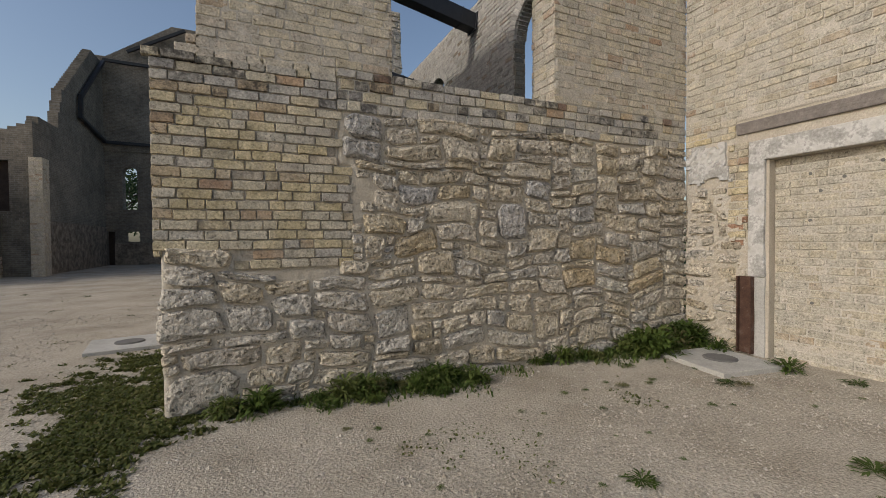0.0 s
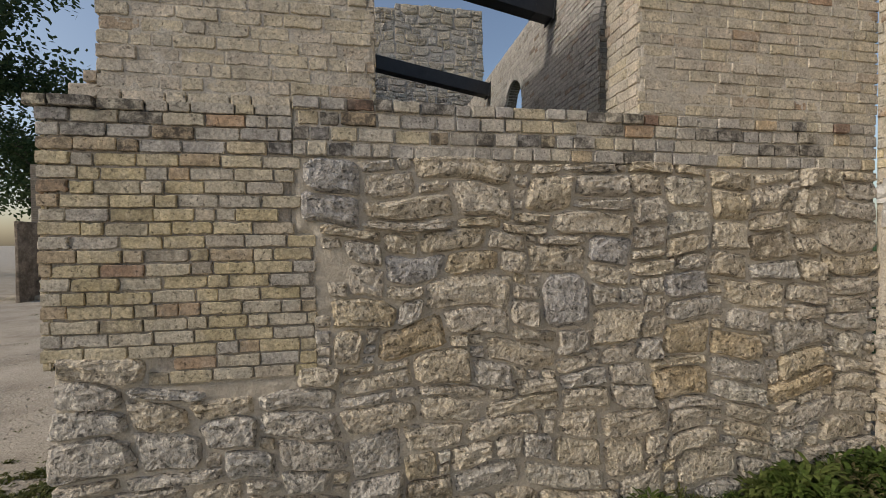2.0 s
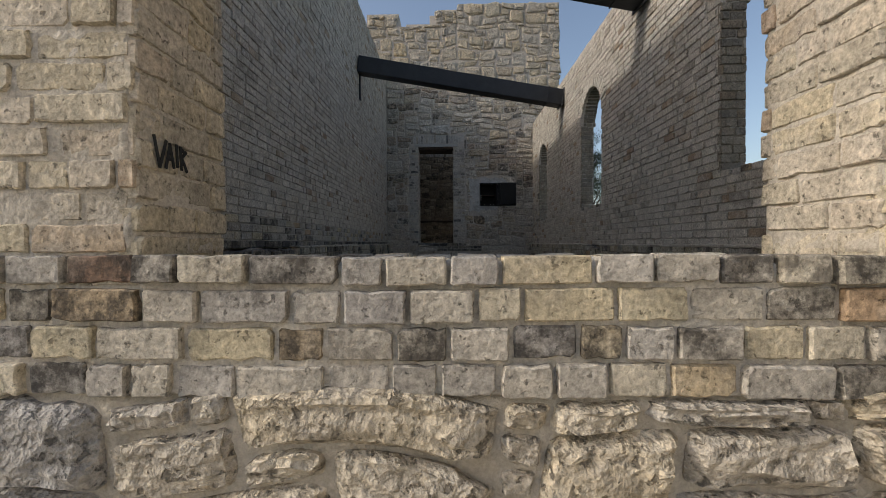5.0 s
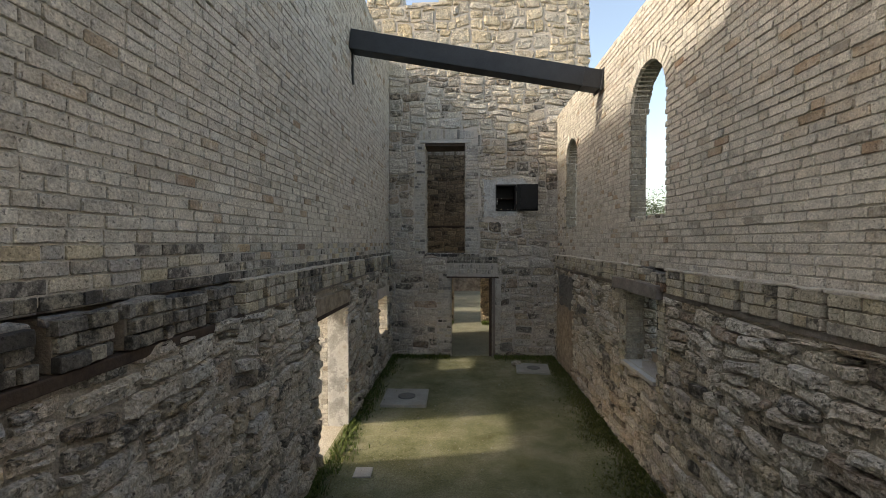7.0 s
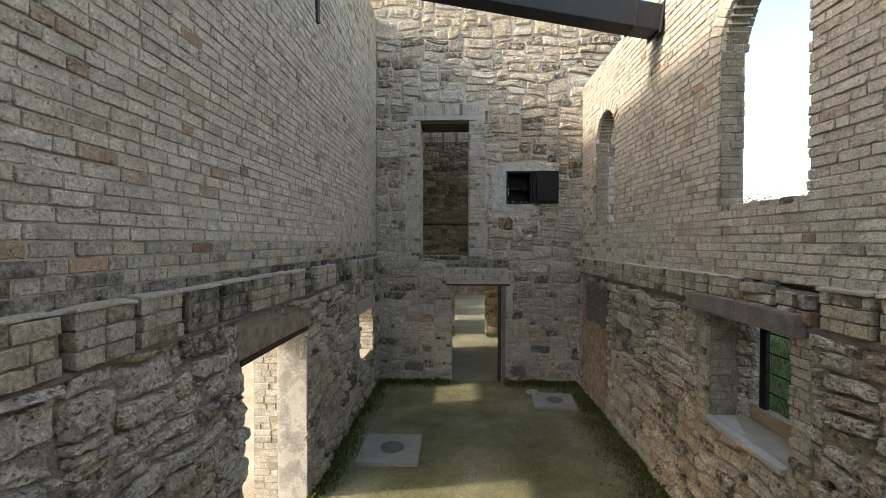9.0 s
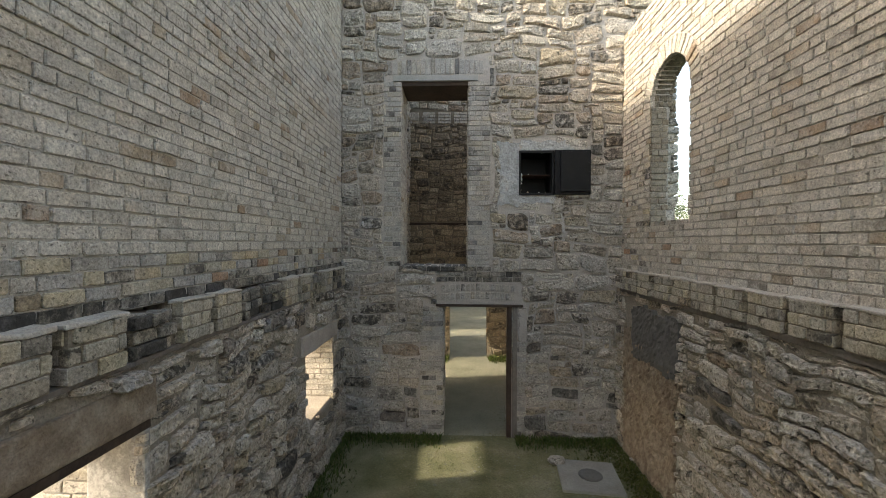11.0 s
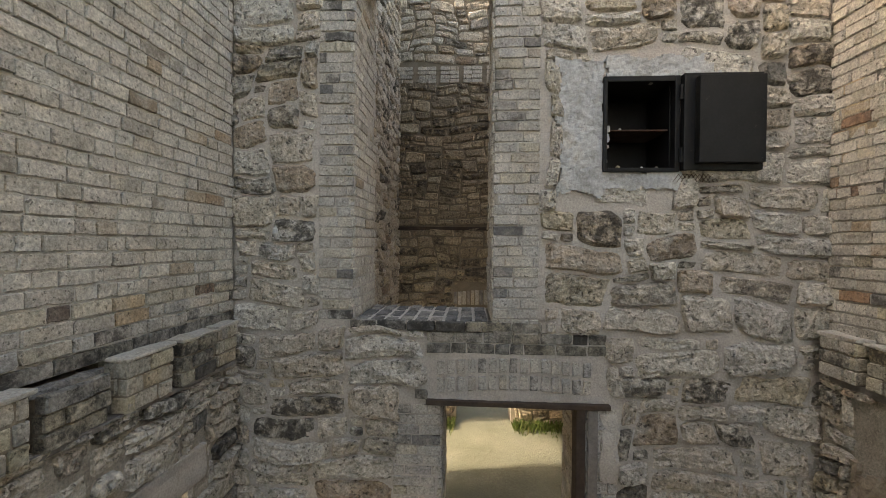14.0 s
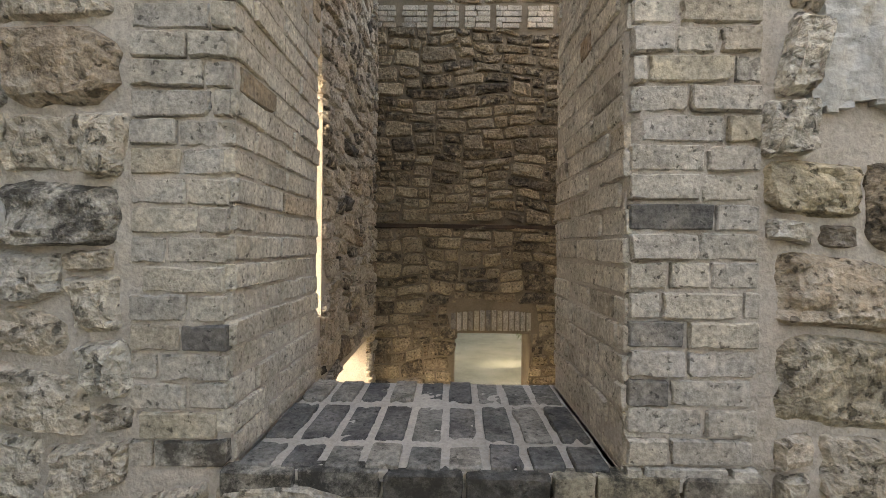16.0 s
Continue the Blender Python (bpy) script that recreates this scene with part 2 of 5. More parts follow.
BROWNPLASTER = sheet_mat("brown_plaster", [(0.3, (0.20, 0.16, 0.12)), (0.5, (0.32, 0.26, 0.20)), (0.7, (0.45, 0.385, 0.305))], 9.0, 60.0, 0.95, 0.014)
GREYPLASTER = sheet_mat("dark_cement", [(0.3, (0.13, 0.125, 0.12)), (0.7, (0.18, 0.175, 0.165))], 2.0, 60.0, 0.9, 0.004)
TIMBER = sheet_mat("grey_timber", [(0.3, (0.16, 0.14, 0.125)), (0.6, (0.24, 0.215, 0.195)), (0.8, (0.10, 0.085, 0.075))], 6.0, 40.0, 0.85, 0.008)
DARKTIMBER = sheet_mat("dark_timber", [(0.3, (0.05, 0.035, 0.028)), (0.7, (0.09, 0.065, 0.05))], 6.0, 40.0, 0.8, 0.006)
STEEL = sheet_mat("painted_steel", [(0.3, (0.028, 0.03, 0.034)), (0.7, (0.04, 0.042, 0.047))], 5.0, 60.0, 0.5, 0.001)
IRON = sheet_mat("black_iron", [(0.3, (0.006, 0.006, 0.0065)), (0.7, (0.011, 0.011, 0.0115))], 9.0, 50.0, 0.5, 0.001, (0.06, 0.055, 0.05))
RUST = sheet_mat("rusty_iron", [(0.3, (0.055, 0.03, 0.022)), (0.55, (0.10, 0.055, 0.04)), (0.75, (0.16, 0.13, 0.115))], 9.0, 70.0, 0.85, 0.006, (0.35, 0.33, 0.31))
BLACK = sheet_mat("black_paint", [(0.3, (0.015, 0.015, 0.015)), (0.7, (0.03, 0.03, 0.03))], 9.0, 70.0, 0.7, 0.0005)
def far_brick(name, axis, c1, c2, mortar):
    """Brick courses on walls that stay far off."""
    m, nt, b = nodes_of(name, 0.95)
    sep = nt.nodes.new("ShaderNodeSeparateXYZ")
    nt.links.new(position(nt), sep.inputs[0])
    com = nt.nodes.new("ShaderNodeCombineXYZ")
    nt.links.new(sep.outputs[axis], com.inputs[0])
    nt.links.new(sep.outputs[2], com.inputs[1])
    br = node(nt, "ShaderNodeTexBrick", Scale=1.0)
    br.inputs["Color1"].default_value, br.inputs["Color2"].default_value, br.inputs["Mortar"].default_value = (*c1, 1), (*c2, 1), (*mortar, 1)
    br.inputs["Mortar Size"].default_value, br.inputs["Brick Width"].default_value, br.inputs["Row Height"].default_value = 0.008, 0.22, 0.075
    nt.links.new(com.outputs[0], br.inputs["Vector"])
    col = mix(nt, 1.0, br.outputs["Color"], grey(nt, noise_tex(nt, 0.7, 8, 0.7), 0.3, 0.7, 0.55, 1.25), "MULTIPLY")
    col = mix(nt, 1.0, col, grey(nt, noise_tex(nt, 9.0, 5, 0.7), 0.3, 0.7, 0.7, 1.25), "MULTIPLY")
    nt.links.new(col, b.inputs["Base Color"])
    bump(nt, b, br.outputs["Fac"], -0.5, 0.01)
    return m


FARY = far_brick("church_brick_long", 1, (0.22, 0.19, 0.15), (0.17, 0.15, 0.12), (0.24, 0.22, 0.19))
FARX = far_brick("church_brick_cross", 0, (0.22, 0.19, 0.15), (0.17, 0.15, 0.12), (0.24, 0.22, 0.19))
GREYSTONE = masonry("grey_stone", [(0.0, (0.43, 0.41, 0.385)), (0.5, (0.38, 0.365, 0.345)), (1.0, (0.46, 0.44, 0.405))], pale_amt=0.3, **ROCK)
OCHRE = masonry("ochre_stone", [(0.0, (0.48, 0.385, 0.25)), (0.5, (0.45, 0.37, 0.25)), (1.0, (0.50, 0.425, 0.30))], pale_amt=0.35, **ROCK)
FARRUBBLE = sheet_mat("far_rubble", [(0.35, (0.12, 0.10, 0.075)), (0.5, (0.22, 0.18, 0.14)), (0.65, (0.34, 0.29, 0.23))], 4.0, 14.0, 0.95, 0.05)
BARK = sheet_mat("bark", [(0.3, (0.06, 0.045, 0.035)), (0.7, (0.12, 0.10, 0.08))], 8.0, 40.0, 0.95, 0.03)


def leafy(name, stops):
    m, nt, b = nodes_of(name, 0.6)
    col = ramp(nt, piece_random(nt), stops)
    col = mix(nt, 1.0, col, grey(nt, noise_tex(nt, 30.0, 3), 0.3, 0.7, 0.7, 1.25), "MULTIPLY")
    nt.links.new(col, b.inputs["Base Color"])
    tr = nt.nodes.new("ShaderNodeBsdfTranslucent")
    nt.links.new(col, tr.inputs["Color"])
    ms = nt.nodes.new("ShaderNodeMixShader")
    ms.inputs[0].default_value = 0.25
    nt.links.new(b.outputs[0], ms.inputs[1])
    nt.links.new(tr.outputs[0], ms.inputs[2])
    nt.links.new(ms.outputs[0], nt.nodes["Material Output"].inputs[0])
    return m


WEED = leafy("weed_leaf", [(0.0, (0.045, 0.075, 0.014)), (0.5, (0.08, 0.12, 0.024)), (0.85, (0.12, 0.15, 0.04)), (1.0, (0.17, 0.15, 0.07))])
TREELEAF = leafy("tree_leaf", [(0.0, (0.03, 0.055, 0.02)), (0.6, (0.05, 0.085, 0.03)), (1.0, (0.09, 0.115, 0.05))])
SPRUCELEAF = leafy("spruce_needles", [(0.0, (0.018, 0.035, 0.022)), (0.6, (0.03, 0.05, 0.03)), (1.0, (0.05, 0.07, 0.045))])
GRASSLEAF = leafy("grass_blade", [(0.0, (0.05, 0.065, 0.012)), (0.6, (0.09, 0.105, 0.022)), (1.0, (0.15, 0.14, 0.05))])


# ---- mesh helpers ----
def mesh_object(name, verts, faces, mat, parent=None, label="", smooth=False):
    me = bpy.data.meshes.new(name)
    me.from_pydata(verts, [], faces)
    me.materials.append(mat)
    if smooth:
        me.polygons.foreach_set("use_smooth", [True] * len(me.polygons))
    ob = new(name, me)
    if parent is not None:
        ob.parent = parent
    if label:
        tagged(ob, label)
    return ob


def part(name, bm, mat, parent=None, label=""):
    """Links a bmesh as one mesh object under a thing or a part."""
    me = bpy.data.meshes.new(name)
    bm.to_mesh(me)
    bm.free()
    me.materials.append(mat)
    ob = new(name, me)
    if parent is not None:
        ob.parent = parent
    if label:
        tagged(ob, label)
    return ob


def box_bm(x0, x1, y0, y1, z0, z1, bev=0.0, bm=None, rough=0.0, cuts=0):
    """A box with worn, bevelled edges; rough: how far its corners stray; cuts: extra divisions for an uneven face."""
    own = bmesh.new()
    bmesh.ops.create_cube(own, size=1.0)
    for v in own.verts:
        v.co = Vector(((x0 + x1) / 2 + v.co.x * (x1 - x0), (y0 + y1) / 2 + v.co.y * (y1 - y0), (z0 + z1) / 2 + v.co.z * (z1 - z0)))
    if bev:
        bmesh.ops.bevel(own, geom=own.edges[:], offset=bev, segments=2, affect="EDGES", profile=0.6)
    if cuts:
        bmesh.ops.subdivide_edges(own, edges=[e for e in own.edges if e.calc_length() > 0.08], cuts=cuts, use_grid_fill=True)
    if rough:
        for v in own.verts:
            v.co += noise.noise_vector(v.co * 9.0) * rough
    if bm is None:
        return own
    me = bpy.data.meshes.new("tmp")
    own.to_mesh(me)
    own.free()
    bm.from_mesh(me)
    bpy.data.meshes.remove(me)
    return bm


def tube_bm(points, radius, sides=10, bm=None):
    """A round bar along points."""
    bm = bm or bmesh.new()
    rings = []
    pts = [Vector(p) for p in points]
    for i, p in enumerate(pts):
        d = (pts[min(i + 1, len(pts) - 1)] - pts[max(i - 1, 0)]).normalized()
        a = d.orthogonal().normalized()
        c = d.cross(a)
        r = radius[i] if isinstance(radius, (list, tuple)) else radius
        rings.append([bm.verts.new(p + (a * math.cos(k * math.tau / sides) + c * math.sin(k * math.tau / sides)) * r) for k in range(sides)])
    for r0, r1 in zip(rings, rings[1:]):
        for k in range(sides):
            bm.faces.new((r0[k], r0[(k + 1) % sides], r1[(k + 1) % sides], r1[k]))
    bm.faces.new(rings[0][::-1])
    bm.faces.new(rings[-1])
    return bm


def patch(name, facing, at, a0, a1, b0, b1, thick, mat, label, category, ragged=0.08, cell=0.035, rough=0.01, parent=None):
    """A ragged coat of plaster, render or cement on a wall face: an uneven surface with broken edges."""
    U, V, N = (Vector(v) for v in AXES[facing])
    na, nb = max(2, round((a1 - a0) / cell)), max(2, round((b1 - b0) / cell))
    bm, grid = bmesh.new(), {}
    seed = a0 * 3.7 + b0

    def inside(i, j):
        a, b = a0 + (i + 0.5) * cell, b0 + (j + 0.5) * cell
        edge = min(a - a0, a1 - a, b - b0, b1 - b)
        return edge > ragged * (0.5 + 0.9 * noise.noise((a * 5 + seed, b * 5, 0)) + 0.4 * noise.noise((a * 17, b * 17 + seed, 0)))

    def corner(i, j, deep):
        key = (i, j, deep)
        if key not in grid:
            a, b = a0 + i * cell, b0 + j * cell
            p = place_of(facing, at, a, b) + noise.noise_vector((a * 31, b * 31, seed)) * cell * 0.6
            lift = thick + rough * (noise.noise((a * 6, b * 6, seed)) + 0.6 * noise.noise((a * 23, b * 23, seed)))
            grid[key] = bm.verts.new(p + N * (-0.03 if deep else lift))
        return grid[key]

    cells = {(i, j) for i in range(na) for j in range(nb) if inside(i, j)}
    flip = facing in ("-x", "+y")
    for i, j in cells:
        ring = [(i, j), (i + 1, j), (i + 1, j + 1), (i, j + 1)]
        if flip:
            ring = ring[::-1]
        bm.faces.new([corner(*c, False) for c in ring])
        for (di, dj), (p, q) in zip(((0, -1), (1, 0), (0, 1), (-1, 0)), (((i, j), (i + 1, j)), ((i + 1, j), (i + 1, j + 1)), ((i + 1, j + 1), (i, j + 1)), ((i, j + 1), (i, j)))):
            if (i + di, j + dj) not in cells:
                side = [corner(*q, False), corner(*p, False), corner(*p, True), corner(*q, True)]
                bm.faces.new(side[::-1] if flip else side)
    ob = part(name, bm, mat, parent)
    return ob if parent is not None else tagged(ob, label, category, kind="structure")


# ---- masonry pieces ----
rng = random.Random(7)


def brick_template(w, h):
    """A worn brick in a unit square: wavy edges, lost corners, a flat slightly tilted face."""
    out, n_u, n_v = [], 6, 3
    seed = rng.uniform(0, 90)
    lost = [rng.uniform(0.002, 0.006) if rng.random() < 0.87 else rng.uniform(0.008, 0.017) for _ in range(4)]
    corners = [(-0.5, -0.5), (0.5, -0.5), (0.5, 0.5), (-0.5, 0.5)]
    for k in range(4):
        (u0, v0), (u1, v1) = corners[k], corners[(k + 1) % 4]
        du, dv = u1 - u0, v1 - v0
        size, steps = (w, n_u) if dv == 0 else (h, n_v)
        near, far = min(lost[k] / size, 0.3), min(lost[(k + 1) % 4] / size, 0.3)
        for i in range(steps):
            f = near + (1 - far - near) * i / (steps - 1)
            deep = max(-0.0015, 0.001 + 0.003 * noise.noise((f * 3.1 + seed, k * 5.0, 1.0))) + (rng.uniform(0.003, 0.007) if rng.random() < 0.07 else 0.0)
            out.append((u0 + du * f - dv * deep / w, v0 + dv * f + du * deep / h))
    k = len(out)
    vs = [(u, v, -0.05) for u, v in out] + [(u, v, -0.005 + rng.uniform(-0.003, 0.002)) for u, v in out]
    inset_u, inset_v = 1 - 2 * 0.0035 / w, 1 - 2 * 0.0035 / h
    tu, tv = rng.uniform(-0.005, 0.005), rng.uniform(-0.004, 0.004)
    vs += [(u * inset_u, v * inset_v, tu * u + tv * v) for u, v in out]
    vs.append((0, 0, 0))
    fs = [(r * k + i, r * k + (i + 1) % k, (r + 1) * k + (i + 1) % k, (r + 1) * k + i) for r in range(2) for i in range(k)]
    fs += [(2 * k + i, 2 * k + (i + 1) % k, 3 * k) for i in range(k)]
    return np.array(vs), fs


def stone_template(nu, nv, rough):
    """A hewn block in a unit square: cut corners, a face broken into tilted facets, a skirt into the wall."""
    seed, vs, fs = rng.uniform(0, 90), [], []
    cut = [rng.uniform(0.0, 0.3) if rng.random() < 0.7 else rng.uniform(0.3, 0.55) for _ in range(4)]
    facets = []
    for k in range(rng.randrange(4, 7)):
        a, g = rng.uniform(0, math.tau), rng.uniform(0.2, 1.1)
        facets.append((math.cos(a) * g, math.sin(a) * g, rng.uniform(0.75, 1.25)))
    for j in range(nv + 1):
        for i in range(nu + 1):
            edge = i in (0, nu) or j in (0, nv)
            s, t = 2 * i / nu - 1, 2 * j / nv - 1
            if not edge:
                s += rng.uniform(-0.45, 0.45) / nu
                t += rng.uniform(-0.45, 0.45) / nv
            s = math.copysign(abs(s) ** 0.65, s)
            t = math.copysign(abs(t) ** 0.65, t)
            limit = 2 - cut[(s > 0) + 2 * (t > 0)]
            if abs(s) + abs(t) > limit:
                s, t = s * limit / (abs(s) + abs(t)), t * limit / (abs(s) + abs(t))
            u = 0.5 * s * (1 - 0.03 - 0.07 * noise.noise((t * 2.1 + seed, s, 2.0)))
            v = 0.5 * t * (1 - 0.03 - 0.09 * noise.noise((s * 2.3 + seed, t, 7.0)))
            f = min(h - gx * s - gy * t for gx, gy, h in facets)
            d = noise.noise((s * 2.2 + seed, t * 2.2, 1.0)) * 0.5 + noise.noise((s * 4.9 + seed, t * 4.9, 4.0)) * 0.4
            n = -0.012 if edge else rough * (max(0.12, 0.25 + 0.75 * f) + 0.7 * d + rng.uniform(-0.14, 0.14))
            vs.append((u, v, n))
    for j in range(nv):
        for i in range(nu):
            a, b, c, d = j * (nu + 1) + i, j * (nu + 1) + i + 1, (j + 1) * (nu + 1) + i + 1, (j + 1) * (nu + 1) + i
            fs += [(a, b, c), (a, c, d)] if rng.random() < 0.5 else [(a, b, d), (b, c, d)]
    rim = [i for i in range(nu + 1)] + [j * (nu + 1) + nu for j in range(1, nv + 1)] + [nv * (nu + 1) + i for i in range(nu - 1, -1, -1)] + [j * (nu + 1) for j in range(nv - 1, 0, -1)]
    first = len(vs)
    vs += [(vs[k][0], vs[k][1], -0.05) for k in rim]
    for k in range(len(rim)):
        m = (k + 1) % len(rim)
        fs.append((first + k, first + m, rim[m], rim[k]))
    return np.array(vs), fs


TEMPLATES = {
    "brick": [brick_template(0.21, 0.062) for _ in range(16)],
    "header": [brick_template(0.105, 0.062) for _ in range(12)],
    "stone": [stone_template(9, 7, rng.uniform(0.02, 0.045)) for _ in range(60)],
    "small": [stone_template(5, 5, rng.uniform(0.012, 0.022)) for _ in range(24)],
}
SHARED = {}


def shared_mesh(kind, i, mat):
    key = (kind, i, mat.name)
    if key not in SHARED:
        vs, fs = TEMPLATES[kind][i]
        me = bpy.data.meshes.new("brick" if kind in ("brick", "header") else "stone")
        me.from_pydata(vs.tolist(), [], fs)
        me.materials.append(mat)
        SHARED[key] = me
    return SHARED[key]


AXES = {"-y": ((1, 0, 0), (0, 0, 1), (0, -1, 0)), "+y": ((-1, 0, 0), (0, 0, 1), (0, 1, 0)),
        "+x": ((0, 1, 0), (0, 0, 1), (1, 0, 0)), "-x": ((0, -1, 0), (0, 0, 1), (-1, 0, 0)), "+z": ((1, 0, 0), (0, 1, 0), (0, 0, 1))}


def place_of(facing, at, a, b):
    if facing[1] == "y":
        return Vector((a, at, b))
    if facing[1] == "x":
        return Vector((at, a, b))
    return Vector((a, b, at))


PENDING = []          # single pieces, linked last


def warp(x, y, z):
    """How far the joints of rubble stray at a point, so that neighbouring stones fit each other."""
    return noise.noise_vector((x * 1.7, y * 1.7, z * 2.0)) * 0.10 + noise.noise_vector((x * 6.5, y * 6.5, z * 7.5)) * 0.016


def lay(parent, facing, at, pieces, mat, pick=None, jut=0.006):
    """Sets pieces (kind, a0, a1, b0, b1, turn) on a face. Those inside pick become parts of their own, the others one joined part."""
    U, V, N = (Vector(v) for v in AXES[facing])
    flat = np.array([1 - abs(n) for n in N])
    verts, faces, base, singles = [], [], 0, 0
    for kind, a0, a1, b0, b1, turn in pieces:
        w, h = a1 - a0, b1 - b0
        if w < 0.015 or h < 0.015:
            continue
        if kind == "brick" and w < 0.15:
            kind = "header"
        if kind == "stone" and w * h < 0.012:
            kind = "small"
        i = rng.randrange(len(TEMPLATES[kind]))
        c = place_of(facing, at, (a0 + a1) / 2, (b0 + b1) / 2) + N * rng.uniform(-jut, jut)
        flip = -1 if rng.random() < 0.5 else 1
        ct, st = math.cos(turn), math.sin(turn)
        u, v = (U * ct + V * st) * flip, (V * ct - U * st) * flip
        single = pick and pick[0] < (a0 + a1) / 2 < pick[1] and pick[2] < (b0 + b1) / 2 < pick[3] and singles < 300
        singles += bool(single)
        vs, fs = TEMPLATES[kind][i]
        if kind in ("brick", "header"):
            if single:
                m = Matrix(((u.x * w, v.x * h, N.x, c.x), (u.y * w, v.y * h, N.y, c.y), (u.z * w, v.z * h, N.z, c.z), (0, 0, 0, 1)))
                PENDING.append((kind, (i, None), mat, parent, m))
                continue
            placed = vs @ np.array((u * w, v * h, N)) + np.array(c)
        else:
            placed = vs @ np.array((u * w, v * h, N)) + np.array(c)
            placed += np.array([warp(*p) for p in placed.tolist()]) * flat
            if single:
                PENDING.append((kind, (i, placed - np.array(c)), mat, parent, Matrix.Translation(c)))
                continue
        verts.append(placed)
        faces += [tuple(base + k for k in f) for f in fs]
        base += len(vs)
    if verts:
        kind = "brickwork" if pieces[0][0] in ("brick", "header") else "stonework"
        ob = mesh_object(kind, np.concatenate(verts).tolist(), faces, mat, parent)
        tagged(ob, kind="stuff")
    return parent


def pointing(parent, facing, at, a0, a1, b0, b1, mat, holes=(), mean=-0.003, amp=0.006, cell=0.022, keep=None, coarse=5.0):
    """The mortar of a wall face: an uneven trowelled skin that fills the joints and laps over the edges of the pieces."""
    U, V, N = (Vector(v) for v in AXES[facing])
    na, nb = max(2, round((a1 - a0) / cell)), max(2, round((b1 - b0) / cell))
    ca, cb = (a1 - a0) / na, (b1 - b0) / nb
    there = np.ones((na, nb), bool)
    for j in range(nb):
        b = b0 + (j + 0.5) * cb
        for hole in holes:
            sp = hole(b)
            if sp:
                there[max(0, math.floor((sp[0] - a0) / ca)):max(0, math.ceil((sp[1] - a0) / ca)), j] = False
        if keep is not None:
            for i in range(na):
                there[i, j] &= bool(keep(a0 + (i + 0.5) * ca, b))
    solid = np.pad(there, 1)
    count = solid[:-1, :-1].astype(int) + solid[1:, :-1] + solid[:-1, 1:] + solid[1:, 1:]
    index, verts, seed = -np.ones((na + 1, nb + 1), int), [], at * 7.3 + 3.0 * "xyz".index(facing[1])
    for j in range(nb + 1):
        for i in range(na + 1):
            if not count[i, j]:
                continue
            a, b = a0 + i * ca, b0 + j * cb
            n = mean + amp * (0.9 * noise.noise((a * coarse, b * coarse, seed)) + 0.8 * noise.noise((a * 19, b * 23, seed)) + 0.7 * noise.noise((a * 47, b * 55, seed)))
            if count[i, j] < 4:
                n = -0.04
            index[i, j] = len(verts)
            verts.append(tuple(place_of(facing, at, a, b) + N * n))
    flip = facing in ("-x", "+y")
    faces = []
    for i, j in np.argwhere(there).tolist():
        ring = (int(index[i, j]), int(index[i + 1, j]), int(index[i + 1, j + 1]), int(index[i, j + 1]))
        faces.append(ring[::-1] if flip else ring)
    if verts:
        return mesh_object("mortar", verts, faces, mat, parent, smooth=True)


def opening(a0, a1, b0, b1, arch=False):
    """A hole in a wall: from a0 to a1 along it, b0 to b1 up; arch: a round head."""
    def span(z):
        if not b0 <= z <= b1:
            return None
        r = (a1 - a0) / 2
        if arch and z > b1 - r:
            half = math.sqrt(max(r * r - (z - b1 + r) ** 2, 0))
            return (a0 + a1) / 2 - half, (a0 + a1) / 2 + half
        return a0, a1
    span.box = (a0, a1, b0, b1, arch)
    return span


def cut_by(piece, holes, gap=0.004):
    """What openings leave of a piece."""
    todo = [piece]
    for hole in holes:
        left = []
        for kind, a0, a1, b0, b1, turn in todo:
            spans = [s for s in (hole(b0 + (b1 - b0) * f) for f in (0.12, 0.5, 0.88)) if s]
            if not spans:
                left.append((kind, a0, a1, b0, b1, turn))
                continue
            lo, hi = min(s[0] for s in spans) - gap, max(s[1] for s in spans) + gap
            if a1 <= lo or a0 >= hi:
                left.append((kind, a0, a1, b0, b1, turn))
                continue
            if lo - a0 > 0.035:
                left.append((kind, a0, lo, b0, b1, 0))
            if a1 - hi > 0.035:
                left.append((kind, hi, a1, b0, b1, 0))
        todo = left
    return todo


def bricks(a0, a1, b0, b1, holes=(), course=0.075, length=0.215, joint=0.007, headers=0.25, keep=None, sag=0.0, small=False):
    out, n = [], max(1, round((b1 - b0) / course))
    step = (b1 - b0) / n
    for r in range(n):
        a = a0 - (rng.uniform(0, length) if r % 2 else rng.uniform(0, length * 0.5))
        while a < a1:
            w = (length if rng.random() > headers else length * 0.5) * rng.uniform(0.93, 1.06)
            if small:
                w = rng.uniform(0.10, 0.17) if rng.random() < 0.8 else 0.21
            lo, hi = max(a, a0) + joint / 2, min(a + w, a1) - joint / 2
            z = b0 + r * step + sag * noise.noise((a * 1.3, b0, 3.0)) + rng.uniform(-0.002, 0.002)
            if hi - lo > 0.03 and (keep is None or keep((lo + hi) / 2, z + step / 2)):
                out += cut_by(("brick", lo, hi, z + joint / 2, z + step - joint / 2, rng.uniform(-0.012, 0.012)), holes)
            a += w
    return out


